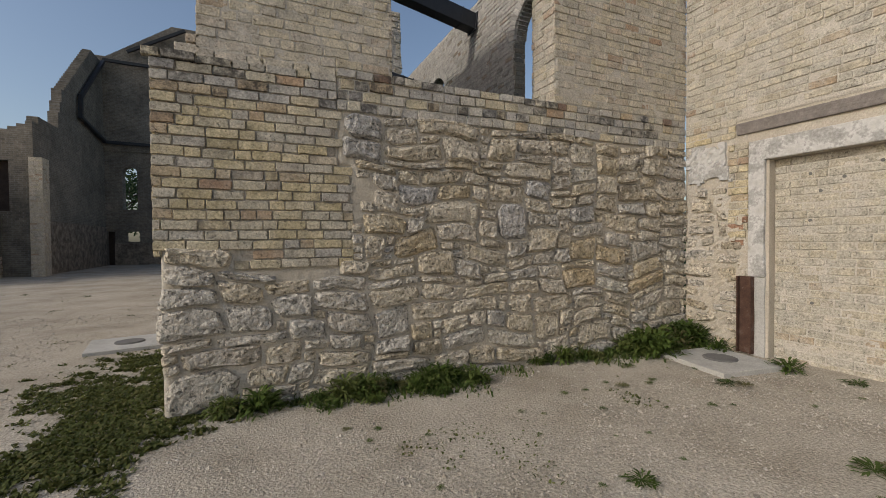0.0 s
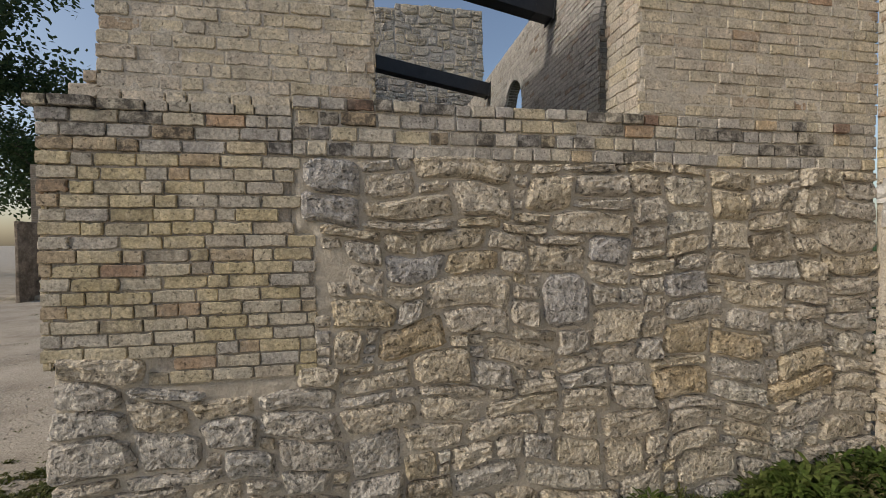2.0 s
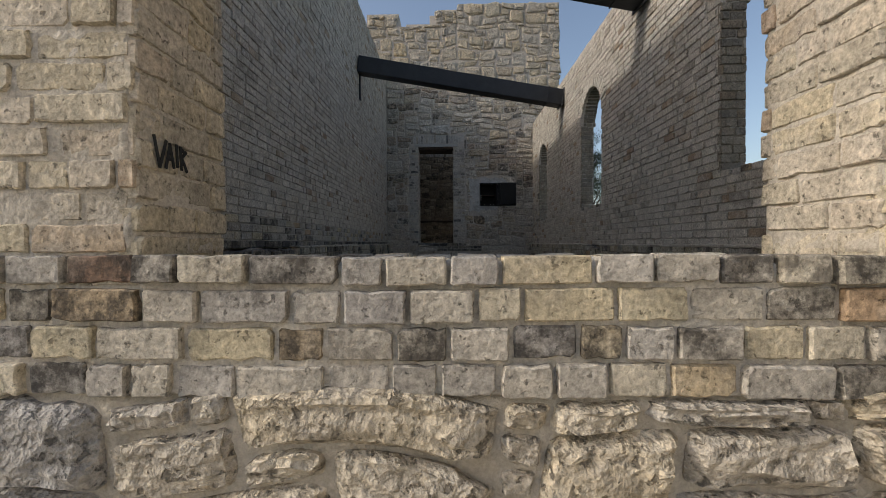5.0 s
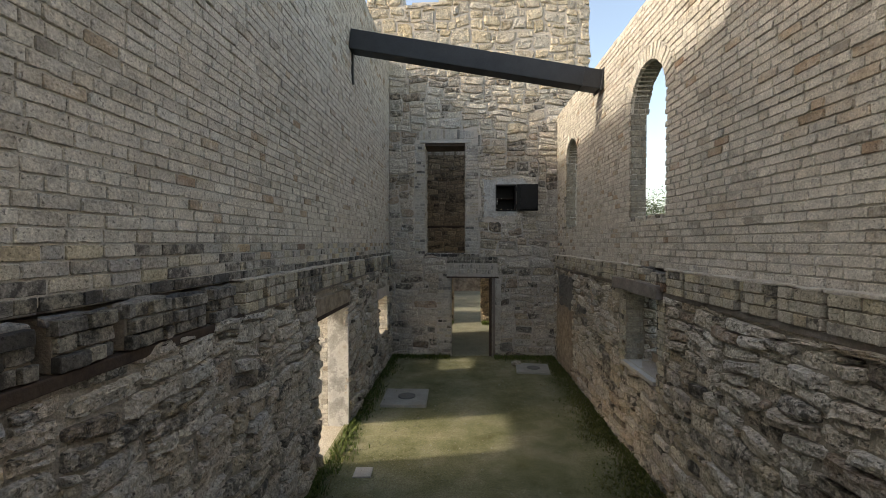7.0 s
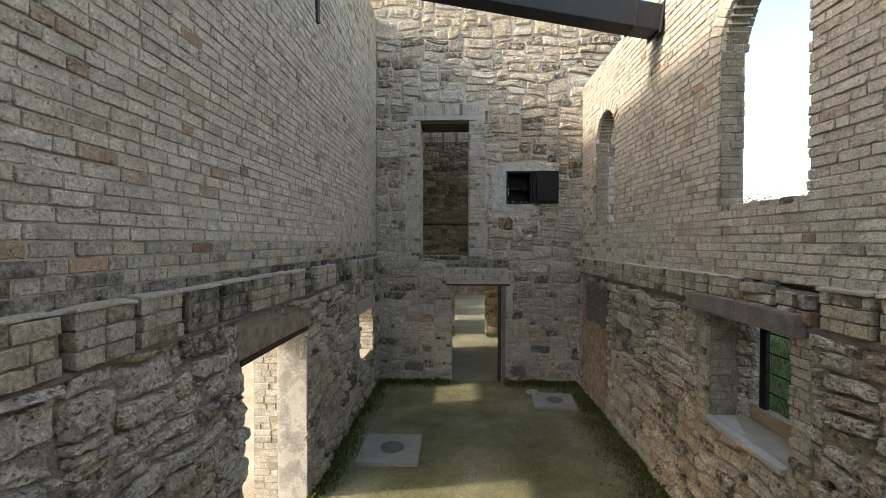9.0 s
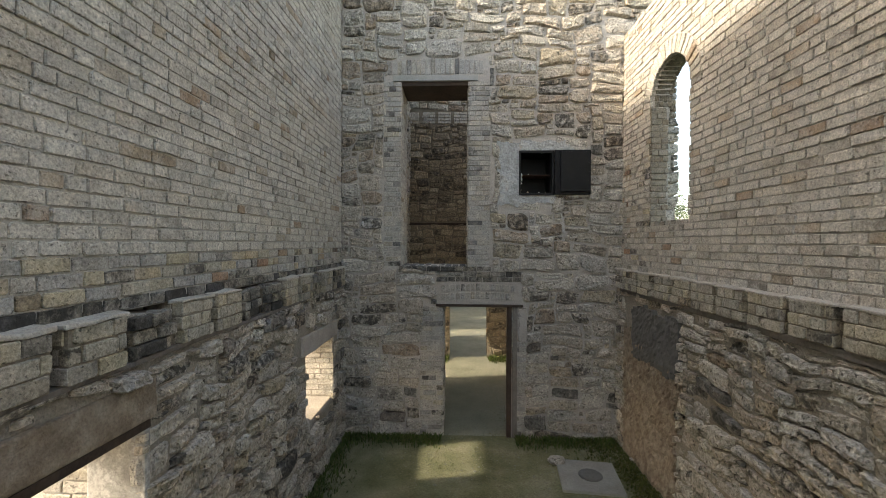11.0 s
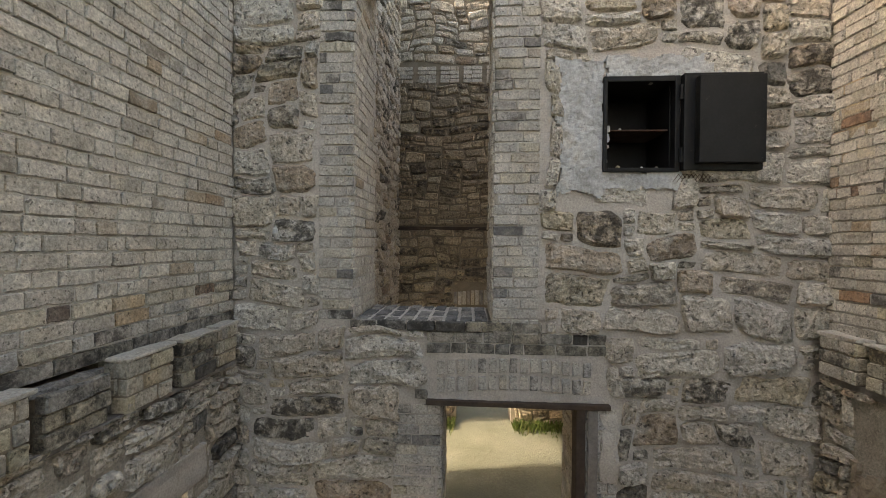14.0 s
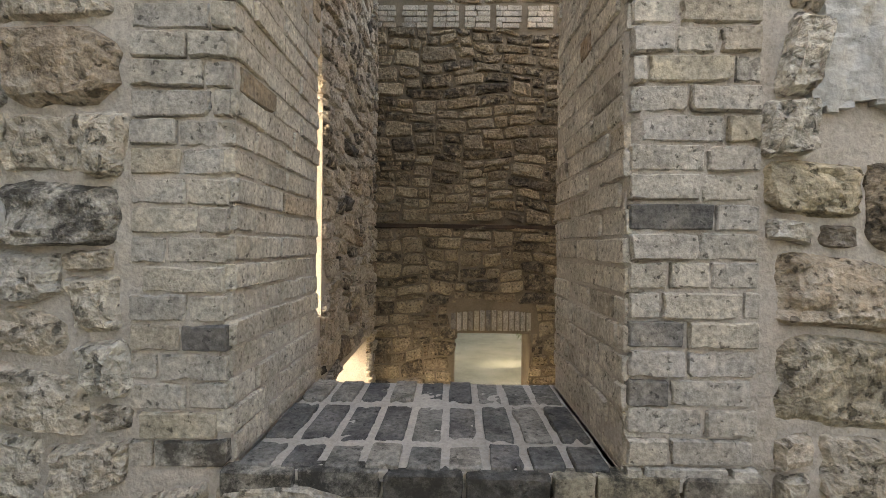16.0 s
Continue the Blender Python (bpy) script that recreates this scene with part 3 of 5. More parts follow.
def rubble(a0, a1, b0, b1, holes=(), cu=0.088, cv=0.066, keep=None, tight=0.012, big=1.0, heroes=(), swell=0.0):
    """Random rubble: stones of one to five cells wide and one to three high, packed close."""
    nu, nv = max(1, round((a1 - a0) / cu)), max(1, round((b1 - b0) / cv))
    su, sv = (a1 - a0) / nu, (b1 - b0) / nv
    taken, out = np.zeros((nu, nv), bool), []
    for h0, h1, k0, k1 in heroes:
        taken[max(0, round((h0 - a0) / su)):max(0, round((h1 - a0) / su)), max(0, round((k0 - b0) / sv)):max(0, round((k1 - b0) / sv))] = True
    for j in range(nv):
        for i in range(nu):
            if taken[i, j]:
                continue
            w = rng.choice((1, 2, 3, 3, 4, 4, 5, 5) if big > 0.5 else (1, 1, 2, 2, 3))
            h = rng.choice((1, 2, 2, 2, 3) if w < 4 else (2, 2, 2, 3)) if w > 1 else rng.choice((1, 1, 2))
            if big > 1.2 and rng.random() < 0.4:
                w, h = w + 1, h + 1
            while w > 1 and (i + w > nu or taken[i:i + w, j].any()):
                w -= 1
            h = min(h, w, nv - j)
            while h > 1 and taken[i:i + w, j:j + h].any():
                h -= 1
            taken[i:i + w, j:j + h] = True
            x0, x1, y0, y1 = a0 + i * su, a0 + (i + w) * su, b0 + j * sv, b0 + (j + h) * sv
            g = tight * rng.uniform(0.25, 0.75) - swell
            c = ((x0 + x1) / 2, (y0 + y1) / 2)
            if keep is None or keep(*c):
                out += cut_by(("stone", x0 + g, x1 - g, y0 + g, y1 - g, rng.gauss(0, 0.035)), holes)
    return out


def wall_body(name, facing_axis, n0, n1, a0, a1, top, holes, mat, label="", base=-0.3, under=None):
    """The solid core of a wall along x or y, with its openings through it; top: height as steps ((until a, z), ...)."""
    cuts = {a0, a1}
    for until, _ in top:
        if a0 < until < a1:
            cuts.add(until)
    for hole in holes:
        h0, h1, _, _, arch = hole.box
        for k in range(25 if arch else 2):
            f = k / (24 if arch else 1)
            cuts.add(h0 + (h1 - h0) * (0.5 - 0.5 * math.cos(math.pi * f)))
    cuts = sorted(c for c in cuts if a0 <= c <= a1)
    bm = bmesh.new()
    for lo, hi in zip(cuts, cuts[1:]):
        if hi - lo < 1e-4:
            continue
        mid = (lo + hi) / 2
        z1 = next(z for until, z in top if mid <= until)
        solid = [(base, z1)]
        for hole in holes:
            h0, h1, b0, b1, arch = hole.box
            if not h0 < mid < h1:
                continue
            if arch:
                r = (h1 - h0) / 2
                b1 = b1 - r + math.sqrt(max(r * r - (mid - (h0 + h1) / 2) ** 2, 0))
            solid = [s for p, q in solid for s in ((p, min(q, b0)), (max(p, b1), q)) if s[1] - s[0] > 1e-4]
        for p, q in solid:
            if facing_axis == "x":
                box_bm(lo, hi, n0, n1, p, q, bm=bm)
            else:
                box_bm(n0, n1, lo, hi, p, q, bm=bm)
    bmesh.ops.remove_doubles(bm, verts=bm.verts, dist=1e-5)
    if under is not None:
        return part(name, bm, mat, under)
    return tagged(part(name, bm, mat), label, "wall", kind="structure")


def arch_ring(parent, facing, at, a0, a1, top, mat, deep=0.2):
    """Bricks on end round the head of an arch."""
    r, cx = (a1 - a0) / 2, (a0 + a1) / 2
    n, side = max(8, round(math.pi * (r + 0.05) / 0.078)), -1 if facing in ("-x", "+y") else 1
    out = []
    for k in range(n):
        th = math.pi * (k + 0.5) / n
        c, s, m = math.cos(th), math.sin(th), r + deep / 2 + 0.004
        wide = math.pi * (r + deep / 2) / n * 0.42
        a, z = cx + c * m, top - r + s * m
        out.append(("brick", a - deep / 2, a + deep / 2, z - wide, z + wide, math.atan2(s, c * side)))
    lay(parent, facing, at, out, mat)


def beyond_arch(a0, a1, top, more=0.21):
    """The hole that an arch and its ring leave in the brick field."""
    return opening(a0 - more, a1 + more, top - (a1 - a0) / 2, top + more, True)


# ---- ground ----
def ground_bm(x0, x1, y0, y1, step, z=0.0, amp=0.015):
    bm = bmesh.new()
    nx, ny = max(1, int((x1 - x0) / step)), max(1, int((y1 - y0) / step))
    grid = [[bm.verts.new((x0 + (x1 - x0) * i / nx, y0 + (y1 - y0) * j / ny, 0)) for j in range(ny + 1)] for i in range(nx + 1)]
    for row in grid:
        for v in row:
            v.co.z = z + amp * noise.noise((v.co.x * 0.9, v.co.y * 0.9, 0)) + amp * 0.4 * noise.noise((v.co.x * 4, v.co.y * 4, 2))
    for i in range(nx):
        for j in range(ny):
            bm.faces.new((grid[i][j], grid[i + 1][j], grid[i + 1][j + 1], grid[i][j + 1]))
    return bm


bm = ground_bm(-14, 12, -8, 40, 0.2, -0.02)
for s in (((-2500, -2500), (2500, -8)), ((-2500, 40), (2500, 2500)), ((-2500, -8), (-14, 40)), ((12, -8), (2500, 40))):
    (ax, ay), (bx, by) = s
    bm.faces.new([bm.verts.new((x, y, -0.02)) for x, y in ((ax, ay), (bx, ay), (bx, by), (ax, by))])
ground = tagged(part("ground", bm, GRAVEL), "pale crushed limestone gravel yard", "ground", kind="structure")
floor_2 = tagged(part("floor_2", ground_bm(-0.1, 4.2, 14.53, 34.0, 0.15, 0.01, 0.012), PALEFLOOR), "pale gravel floor of the back rooms", "floor", kind="structure")
floor = tagged(part("floor", ground_bm(-0.1, 4.2, 3.7, 14.53, 0.15, 0.01, 0.012), FLOORM), "mossy olive gravel floor inside the ruin", "floor", kind="structure")

# ---- walls ----
Y0, YN = 3.39, 14.5
# south wall: low rubble front with a window opening between two brick piers
south = wall_body("wall_south", "x", Y0 + 0.03, Y0 + 0.37, -0.595, 4.7, ((-0.36, 2.47), (1.05, 5.2), (2.76, 2.55), (9, 5.2)), (), MORTAR,
                  "buff limestone rubble wall with brick corner and brick piers")


def south_brick(a, z):
    edge = 0.60 + 0.10 * (z < 1.8)
    return a < edge and z > (1.17 if a < -0.13 else 1.0)


# the stones that stand out: grey ones, ochre ones, large pale ones (from x, to x, from z, to z)
GREY_STONES = ((0.68, 0.97, 2.02, 2.21), (0.66, 1.01, 1.84, 2.01), (1.12, 1.50, 1.48, 1.64), (2.13, 2.42, 1.26, 1.51), (2.96, 3.26, 1.32, 1.55), (2.38, 2.66, 1.56, 1.78))
OCHRE_STONES = ((1.50, 1.80, 1.51, 1.65), (0.78, 1.14, 1.30, 1.47), (1.06, 1.44, 1.11, 1.29), (3.0, 3.32, 0.94, 1.14), (3.34, 3.7, 0.95, 1.1), (2.9, 3.3, 0.66, 0.86), (3.74, 4.3, 0.62, 0.78))
PALE_STONES = ((0.98, 1.26, 2.04, 2.18), (1.28, 1.86, 2.10, 2.22), (1.02, 1.46, 1.86, 2.02), (1.48, 1.92, 1.88, 2.09), (2.33, 2.65, 2.0, 2.14), (0.74, 1.02, 1.10, 1.29),
               (1.61, 1.86, 0.86, 1.0), (-0.64, -0.14, 0.98, 1.16), (-0.64, -0.2, 0.5, 0.74), (-0.63, -0.1, -0.04, 0.26), (1.3, 1.66, 1.66, 1.84), (1.95, 2.3, 1.92, 2.2))
def on_grid(h):
    """A stone's outline, brought to the cells of the rubble round it."""
    su, sv = 5.335 / 53, 2.32 / 32
    return tuple(f(-0.635 + round((h[k] + 0.635) / su) * su if k < 2 else -0.08 + round((h[k] + 0.08) / sv) * sv) for k, f in
                 enumerate((lambda q: q + 0.005, lambda q: q - 0.005, lambda q: q + 0.005, lambda q: q - 0.005)))


HEROES = GREY_STONES + OCHRE_STONES + PALE_STONES
for group, mat in ((GREY_STONES, GREYSTONE), (OCHRE_STONES, OCHRE), (PALE_STONES, STONE)):
    lay(south, "-y", Y0 - 0.004, [("stone", *on_grid(h), rng.uniform(-0.02, 0.02)) for h in group], mat, (-1, 5, -1, 3))
lay(south, "-y", Y0, rubble(-0.635, 4.7, -0.08, 2.24, cu=0.1, cv=0.072, tight=0.008, keep=lambda a, z: not south_brick(a, z), heroes=HEROES), STONE, (0.3, 2.9, 0.2, 2.3), jut=0.008)
lay(south, "-y", Y0, bricks(-0.65, 0.72, 1.0, 2.24, keep=south_brick, sag=0.008), BUFF, (-1, 1, 0, 3))
lay(south, "-y", Y0, bricks(-0.65, 0.6, 2.24, 2.46, sag=0.012), WEATHERED, (-1, 1, 0, 3))
lay(south, "-y", Y0 - 0.012, bricks(-0.69, 0.6, 2.455, 2.52, sag=0.02), WEATHERED, (-1, 1, 0, 3), jut=0.014)
lay(south, "-y", Y0 - 0.004, bricks(0.6, 4.7, 2.24, 2.5, course=0.083, small=True, joint=0.010, sag=0.012), WEATHERED, (0.6, 4.7, 2, 3), jut=0.01)
lay(south, "-y", Y0 - 0.01, bricks(0.6, 4.7, 2.5, 2.575, course=0.075, small=True, joint=0.009, sag=0.012), WEATHERED, (0.6, 4.7, 2, 3), jut=0.012)
lay(south, "-y", Y0 + 0.003, bricks(-0.37, 1.06, 2.5, 5.2), PALE, (-0.4, 1.1, 2, 3.4))
lay(south, "-y", Y0 + 0.003, [("brick", -0.5, -0.36, 2.52, 2.59, 0), ("brick", -0.43, -0.362, 2.6, 2.66, 0)], PALE)
lay(south, "-y", Y0 + 0.003, bricks(2.75, 4.7, 2.58, 5.2), PALE, (2.7, 4.7, 2, 3.8))
lay(south, "+x", 1.063, bricks(Y0 + 0.005, Y0 + 0.38, 2.55, 5.2), PALE, (3, 4, 2, 3.6))
lay(south, "-x", 2.747, bricks(Y0 + 0.005, Y0 + 0.38, 2.55, 5.2), PALE, (3, 4, 2, 3.6))
lay(south, "+z", 2.562, [("brick", 1.08 + 0.12 * i, 1.185 + 0.12 * i, Y0 + 0.03 + 0.115 * r, Y0 + 0.135 + 0.115 * r, 0) for r in range(3) for i in range(14)], WEATHERED)
lay(south, "+z", 2.475, [("brick", -0.62, -0.38, Y0 + 0.02 + 0.11 * r, Y0 + 0.12 + 0.11 * r, 0) for r in range(3)], WEATHERED)
lay(south, "-x", -0.645, bricks(Y0 + 0.01, Y0 + 0.37, 1.1, 2.47), BUFF)

pointing(south, "-y", Y0, -0.605, 4.69, -0.1, 2.25, MORTAR, mean=-0.015, amp=0.010, cell=0.018, keep=lambda a, z: not south_brick(a, z))
pointing(south, "-y", Y0, -0.615, 0.72, 1.0, 2.46, WALLMORTAR, mean=-0.016, amp=0.008, cell=0.014, keep=lambda a, z: south_brick(a, z) or (a < 0.6 and z > 2.2))
pointing(south, "-y", Y0, 0.6, 4.69, 2.24, 2.56, PIERMORTAR, mean=-0.011, amp=0.008, cell=0.012)
pointing(south, "-y", Y0 + 0.003, -0.36, 1.055, 2.54, 5.2, PIERMORTAR, mean=-0.0065, amp=0.006, cell=0.014)
pointing(south, "-y", Y0 + 0.003, 2.755, 4.69, 2.56, 5.2, PIERMORTAR, mean=-0.0065, amp=0.006, cell=0.016)
pointing(south, "+x", 1.063, Y0 + 0.01, Y0 + 0.375, 2.56, 5.2, PIERMORTAR, mean=-0.0065, amp=0.006, cell=0.014)
pointing(south, "-x", 2.747, Y0 + 0.01, Y0 + 0.375, 2.56, 5.2, PIERMORTAR, mean=-0.0065, amp=0.006, cell=0.014)
pointing(south, "-x", -0.645, Y0 + 0.01, Y0 + 0.37, 1.1, 2.47, MORTAR, mean=-0.008, amp=0.006)

# painted letters on the window jamb, in brush strokes: from y, z to y, z for each stroke
scrawl = new("graffiti")
for y0, z0, y1, z1 in ((0.0, 0.07, 0.018, 0.0), (0.042, 0.066, 0.018, 0.0), (0.04, 0.004, 0.056, 0.062), (0.056, 0.062, 0.07, 0.006), (0.046, 0.026, 0.066, 0.028),
                       (0.082, 0.064, 0.084, 0.01), (0.098, 0.062, 0.1, 0.006), (0.098, 0.062, 0.118, 0.052), (0.118, 0.052, 0.1, 0.036), (0.104, 0.036, 0.122, 0.004)):
    size, tilt = math.hypot(y1 - y0, z1 - z0), math.degrees(math.atan2(z1 - z0, y1 - y0))
    bm = box_bm(-0.0015, 0.0015, -size / 2 - 0.004, size / 2 + 0.004, -0.0048, 0.0048, 0.001, rough=0.004, cuts=2)
    bmesh.ops.transform(bm, matrix=pose(1.0705, 3.44 + (y0 + y1) / 2, 2.79 + (z0 + z1) / 2, tilt), verts=bm.verts)
    part("stroke", bm, BLACK, scrawl)
tagged(scrawl, "black painted letters VAIR on the brick window jamb", "graffiti")

# side wall of the next building, along the yard
XS = 4.68
GATE = opening(-3.0, 2.5, -0.1, 1.98)
side = wall_body("wall_side", "y", XS + 0.012, XS + 0.4, -6.0, 3.39, ((9, 6.0),), (GATE,), MORTAR, "pale brick wall of the neighbouring building with a bricked-up gateway")
lay(side, "-x", XS, bricks(-1.5, 3.39, 2.4, 5.2, (opening(-2, 2.81, 2.2, 2.42),)), SIDEBRICK, (1.5, 3.4, 2, 3.6))
lay(side, "-x", XS, bricks(2.82, 3.39, 2.26, 2.4), BUFF)
lay(side, "-x", XS, bricks(2.69, 2.9, 1.2, 2.2), BUFF)
lay(side, "-x", XS + 0.005, rubble(2.75, 3.39, -0.05, 2.2, (opening(2.69, 2.9, 1.2, 2.2), opening(2.9, 3.34, 1.86, 2.25)), tight=0.03), STONE, jut=0.01)
infill = wall_body("wall_infill", "y", XS + 0.112, XS + 0.3, -3.0, 2.5, ((9, 2.0),), (), MORTAR, "bricked-up gateway infill of pale brick")
lay(infill, "-x", XS + 0.1, bricks(-1.5, 2.5, -0.05, 1.98), SIDEBRICK, (1.0, 2.5, 0, 2))
pointing(side, "-x", XS, -1.5, 3.38, 2.41, 5.2, PIERMORTAR, mean=-0.0065, amp=0.006, cell=0.022)
pointing(side, "-x", XS + 0.005, 2.69, 3.38, -0.05, 2.4, PIERMORTAR, mean=-0.006, amp=0.010, cell=0.018)
pointing(infill, "-x", XS + 0.1, -1.5, 2.49, -0.05, 1.97, PIERMORTAR, mean=-0.0065, amp=0.006, cell=0.022)
tagged(part("lintel_timber", box_bm(XS - 0.02, XS + 0.2, -3.2, 2.81, 2.28, 2.41, 0.012, rough=0.012, cuts=3), TIMBER), "long weathered grey timber lintel over the gateway", "lintel", kind="structure")
tagged(part("lintel_concrete", box_bm(XS - 0.025, XS + 0.2, -3.2, 2.62, 1.985, 2.19, 0.012, rough=0.008, cuts=3), PLASTER), "whitewashed concrete lintel of the gateway", "lintel", kind="structure")
tagged(part("gate_post", box_bm(XS - 0.025, XS + 0.15, 2.53, 2.68, 0.8, 2.19, 0.012, rough=0.012, cuts=3), PLASTER), "whitewashed concrete post of the gateway, chipped", "post", kind="structure")
tagged(part("gate_post_base", box_bm(XS - 0.008, XS + 0.15, 2.53, 2.68, -0.1, 0.8, 0.01, rough=0.01, cuts=3), CONCRETE), "worn grey concrete foot of the gateway post", "post", kind="structure")
patch("plaster_patch", "-x", XS, 2.85, 3.38, 1.8, 2.28, 0.014, PLASTER, "flaking white plaster patch", "plaster", 0.09)
patch("plaster_patch", "-x", XS, 2.68, 3.36, -0.02, 1.5, 0.008, MORTAR, "smeared lime mortar over the rubble", "plaster", 0.3, rough=0.012)
lay(side, "-x", XS - 0.004, [("brick", 2.7, 2.8, 1.36, 1.425, 0), ("brick", 2.73, 2.9, 1.285, 1.35, 0.02), ("brick", 2.74, 2.88, 1.12, 1.18, 0)], REDBRICK)
for y, z in ((2.2, 1.8), (1.95, 1.74), (1.7, 1.84), (1.48, 1.76), (2.12, 1.63), (2.2, 1.36), (2.18, 0.58), (1.0, 1.62)):
    tagged(part("anchor_hole", tube_bm([(XS + 0.094, y, z), (XS + 0.108, y, z)], [0.015, 0.011], 10), GREYPLASTER), "small dark bolt anchor set into pale brick infill", "anchor", "bolt anchors in the infill")
channel = tagged(part("steel_channel", box_bm(XS - 0.03, XS - 0.012, 2.62, 2.76, 0.0, 0.8, 0.003, rough=0.006, cuts=3), RUST), "rusty steel channel standing against the wall", "channel")
for y in (2.62, 2.75):
    part("flange", box_bm(XS - 0.075, XS - 0.026, y, y + 0.012, 0.0, 0.8, 0.003, rough=0.003, cuts=3), RUST, channel)

# west wall: rubble below, a brick corbel with joist pockets, limewashed brick above
XW, BAND0, BAND1 = -0.03, 2.28, 2.55
XWU = XW - 0.05
DOOR_W, WIN_W = opening(9.14, 10.48, -0.2, 1.9), opening(12.95, 13.95, 0.78, 1.62)
west = wall_body("wall_west", "y", -0.64, XW - 0.036, Y0 + 0.37, 15.2, ((20, BAND0),), (DOOR_W, WIN_W), WALLMORTAR,
                 "tall ruin wall, limewashed brick above weathered rubble")
wall_body("upper_core", "y", -0.4, XWU - 0.026, Y0 + 0.37, 15.2, ((20, 7.45),), (), WASHMORTAR, base=BAND1, under=west)
# backing of the joist pockets, coloured dark to stand in for their shade
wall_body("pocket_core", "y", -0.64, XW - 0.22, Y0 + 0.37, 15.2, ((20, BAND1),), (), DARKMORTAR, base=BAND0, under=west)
LINT_W = opening(9.0, 10.55, 1.9, 2.17)
lay(west, "+x", XW, rubble(Y0 + 0.37, YN, -0.05, BAND0 - 0.005, (DOOR_W, WIN_W, LINT_W, opening(12.6, 14.1, 1.6, 1.85)), cv=0.058), OLDSTONE, (7.4, 10.9, 0.7, 2.3), jut=0.028)
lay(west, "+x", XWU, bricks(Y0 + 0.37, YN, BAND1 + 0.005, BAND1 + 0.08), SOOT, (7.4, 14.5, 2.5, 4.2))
lay(west, "+x", XWU, bricks(Y0 + 0.37, YN, BAND1 + 0.08, BAND1 + 0.305), WEATHERED, (7.4, 14.5, 2.5, 4.2))
lay(west, "+x", XWU, bricks(Y0 + 0.37, YN, BAND1 + 0.305, 7.45), WASHED, (7.4, 9.6, 2.5, 4.1))


pointing(west, "+x", XW, Y0 + 0.4, YN - 0.01, -0.05, BAND0, WALLMORTAR, (DOOR_W, WIN_W), mean=-0.017, amp=0.013, cell=0.022)
pointing(west, "+x", XWU, Y0 + 0.4, YN - 0.01, BAND1 + 0.01, 4.6, WASHMORTAR, mean=-0.0115, amp=0.005, cell=0.022)
pointing(west, "+x", XWU, Y0 + 0.4, YN - 0.01, 4.6, 7.44, WASHMORTAR, mean=-0.0115, amp=0.005, cell=0.035)
pointing(west, "-y", 10.468, -0.64, -0.36, -0.05, 1.88, WASHMORTAR, mean=-0.009, amp=0.005)


def ledge(wall, facing, at, upper, y_from, y_to, slot, mats, outward, rotten, gap, core):
    """Corbelled bricks between joist pockets, capped with mortar; rotten: stretches that are broken and black."""
    sign = 1 if facing == "+x" else -1
    y = y_from
    while y < y_to - 0.1:
        y1 = min(y + slot, y_to)
        gone = any(lo < (y + y1) / 2 < hi for lo, hi in rotten)
        low, high = BAND0 + 0.01, BAND1 - (rng.uniform(0.0, 0.05) if gone else 0.0)
        face = at + sign * (outward + rng.uniform(-0.015, 0.012) - (0.025 if gone else 0.0))
        lo, hi = sorted((face - sign * (0.03 if gone else 0.012), upper - sign * 0.2))
        part("corbel_core", box_bm(lo, hi, y + 0.008, y1 - gap - 0.008, low, high - 0.008, 0.006, rough=0.006, cuts=1), core, wall)
        mat = mats[1] if gone or rng.random() < 0.15 else mats[0]
        lay(wall, facing, face, bricks(y, y1 - gap, low, high, course=0.087, headers=0.45, sag=0.01 if gone else 0.004), mat, (y_from, y_to, 2, 3), jut=0.022 if gone else 0.006)
        if not gone:
            a, b = sorted((face, upper + sign * 0.005))
            lay(wall, "-y", y, bricks(a - 0.06 * (sign > 0), b + 0.06 * (sign < 0), low, high, course=0.087, headers=0.6), mat, (-1, 5, 2, 3))
            a, b = sorted((face + sign * 0.004, upper - sign * 0.01))
            part("mortar_cap", box_bm(a, b, y - 0.01, y1 - gap + 0.02, high - 0.004, high + rng.uniform(0.012, 0.026), 0.008, rough=0.016, cuts=2), mats[2], wall)
        else:
            a, b = sorted((face - sign * 0.035, upper - sign * 0.01))
            part("mortar_bed", box_bm(a, b, y - 0.01, y1 - gap + 0.01, high - 0.03, high + 0.012, 0.012, rough=0.03, cuts=3), DARKBRICK, wall)
        y = y1


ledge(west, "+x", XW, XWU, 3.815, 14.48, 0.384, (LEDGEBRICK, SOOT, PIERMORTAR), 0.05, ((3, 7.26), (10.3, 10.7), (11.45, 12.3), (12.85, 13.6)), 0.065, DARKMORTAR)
tagged(part("wall_plate_west", box_bm(XW - 0.06, XW + 0.022, 7.3, 14.4, BAND0 - 0.02, BAND0 + 0.008, 0.005, rough=0.010, cuts=7), TIMBER), "thin weathered timber wall plate under the corbel", "wall plate", kind="structure")
tagged(part("wall_plate_dark", box_bm(XW - 0.06, XW + 0.018, 3.8, 7.28, BAND0 - 0.06, BAND0 + 0.006, 0.008, rough=0.012, cuts=4), DARKTIMBER), "dark rotten timber wall plate under the corbel", "wall plate", kind="structure")
tagged(part("door_lintel_west", box_bm(XW - 0.3, XW + 0.012, 9.02, 10.54, 1.935, 2.16, 0.015, rough=0.012, cuts=3), BROWNPLASTER), "brown stained concrete lintel over the side doorway", "lintel", kind="structure")
tagged(part("door_soffit_west", box_bm(-0.62, XW + 0.004, 9.1, 10.5, 1.88, 1.932, 0.008, rough=0.006, cuts=3), DARKTIMBER), "dark timber under the doorway lintel", "lintel", kind="structure")
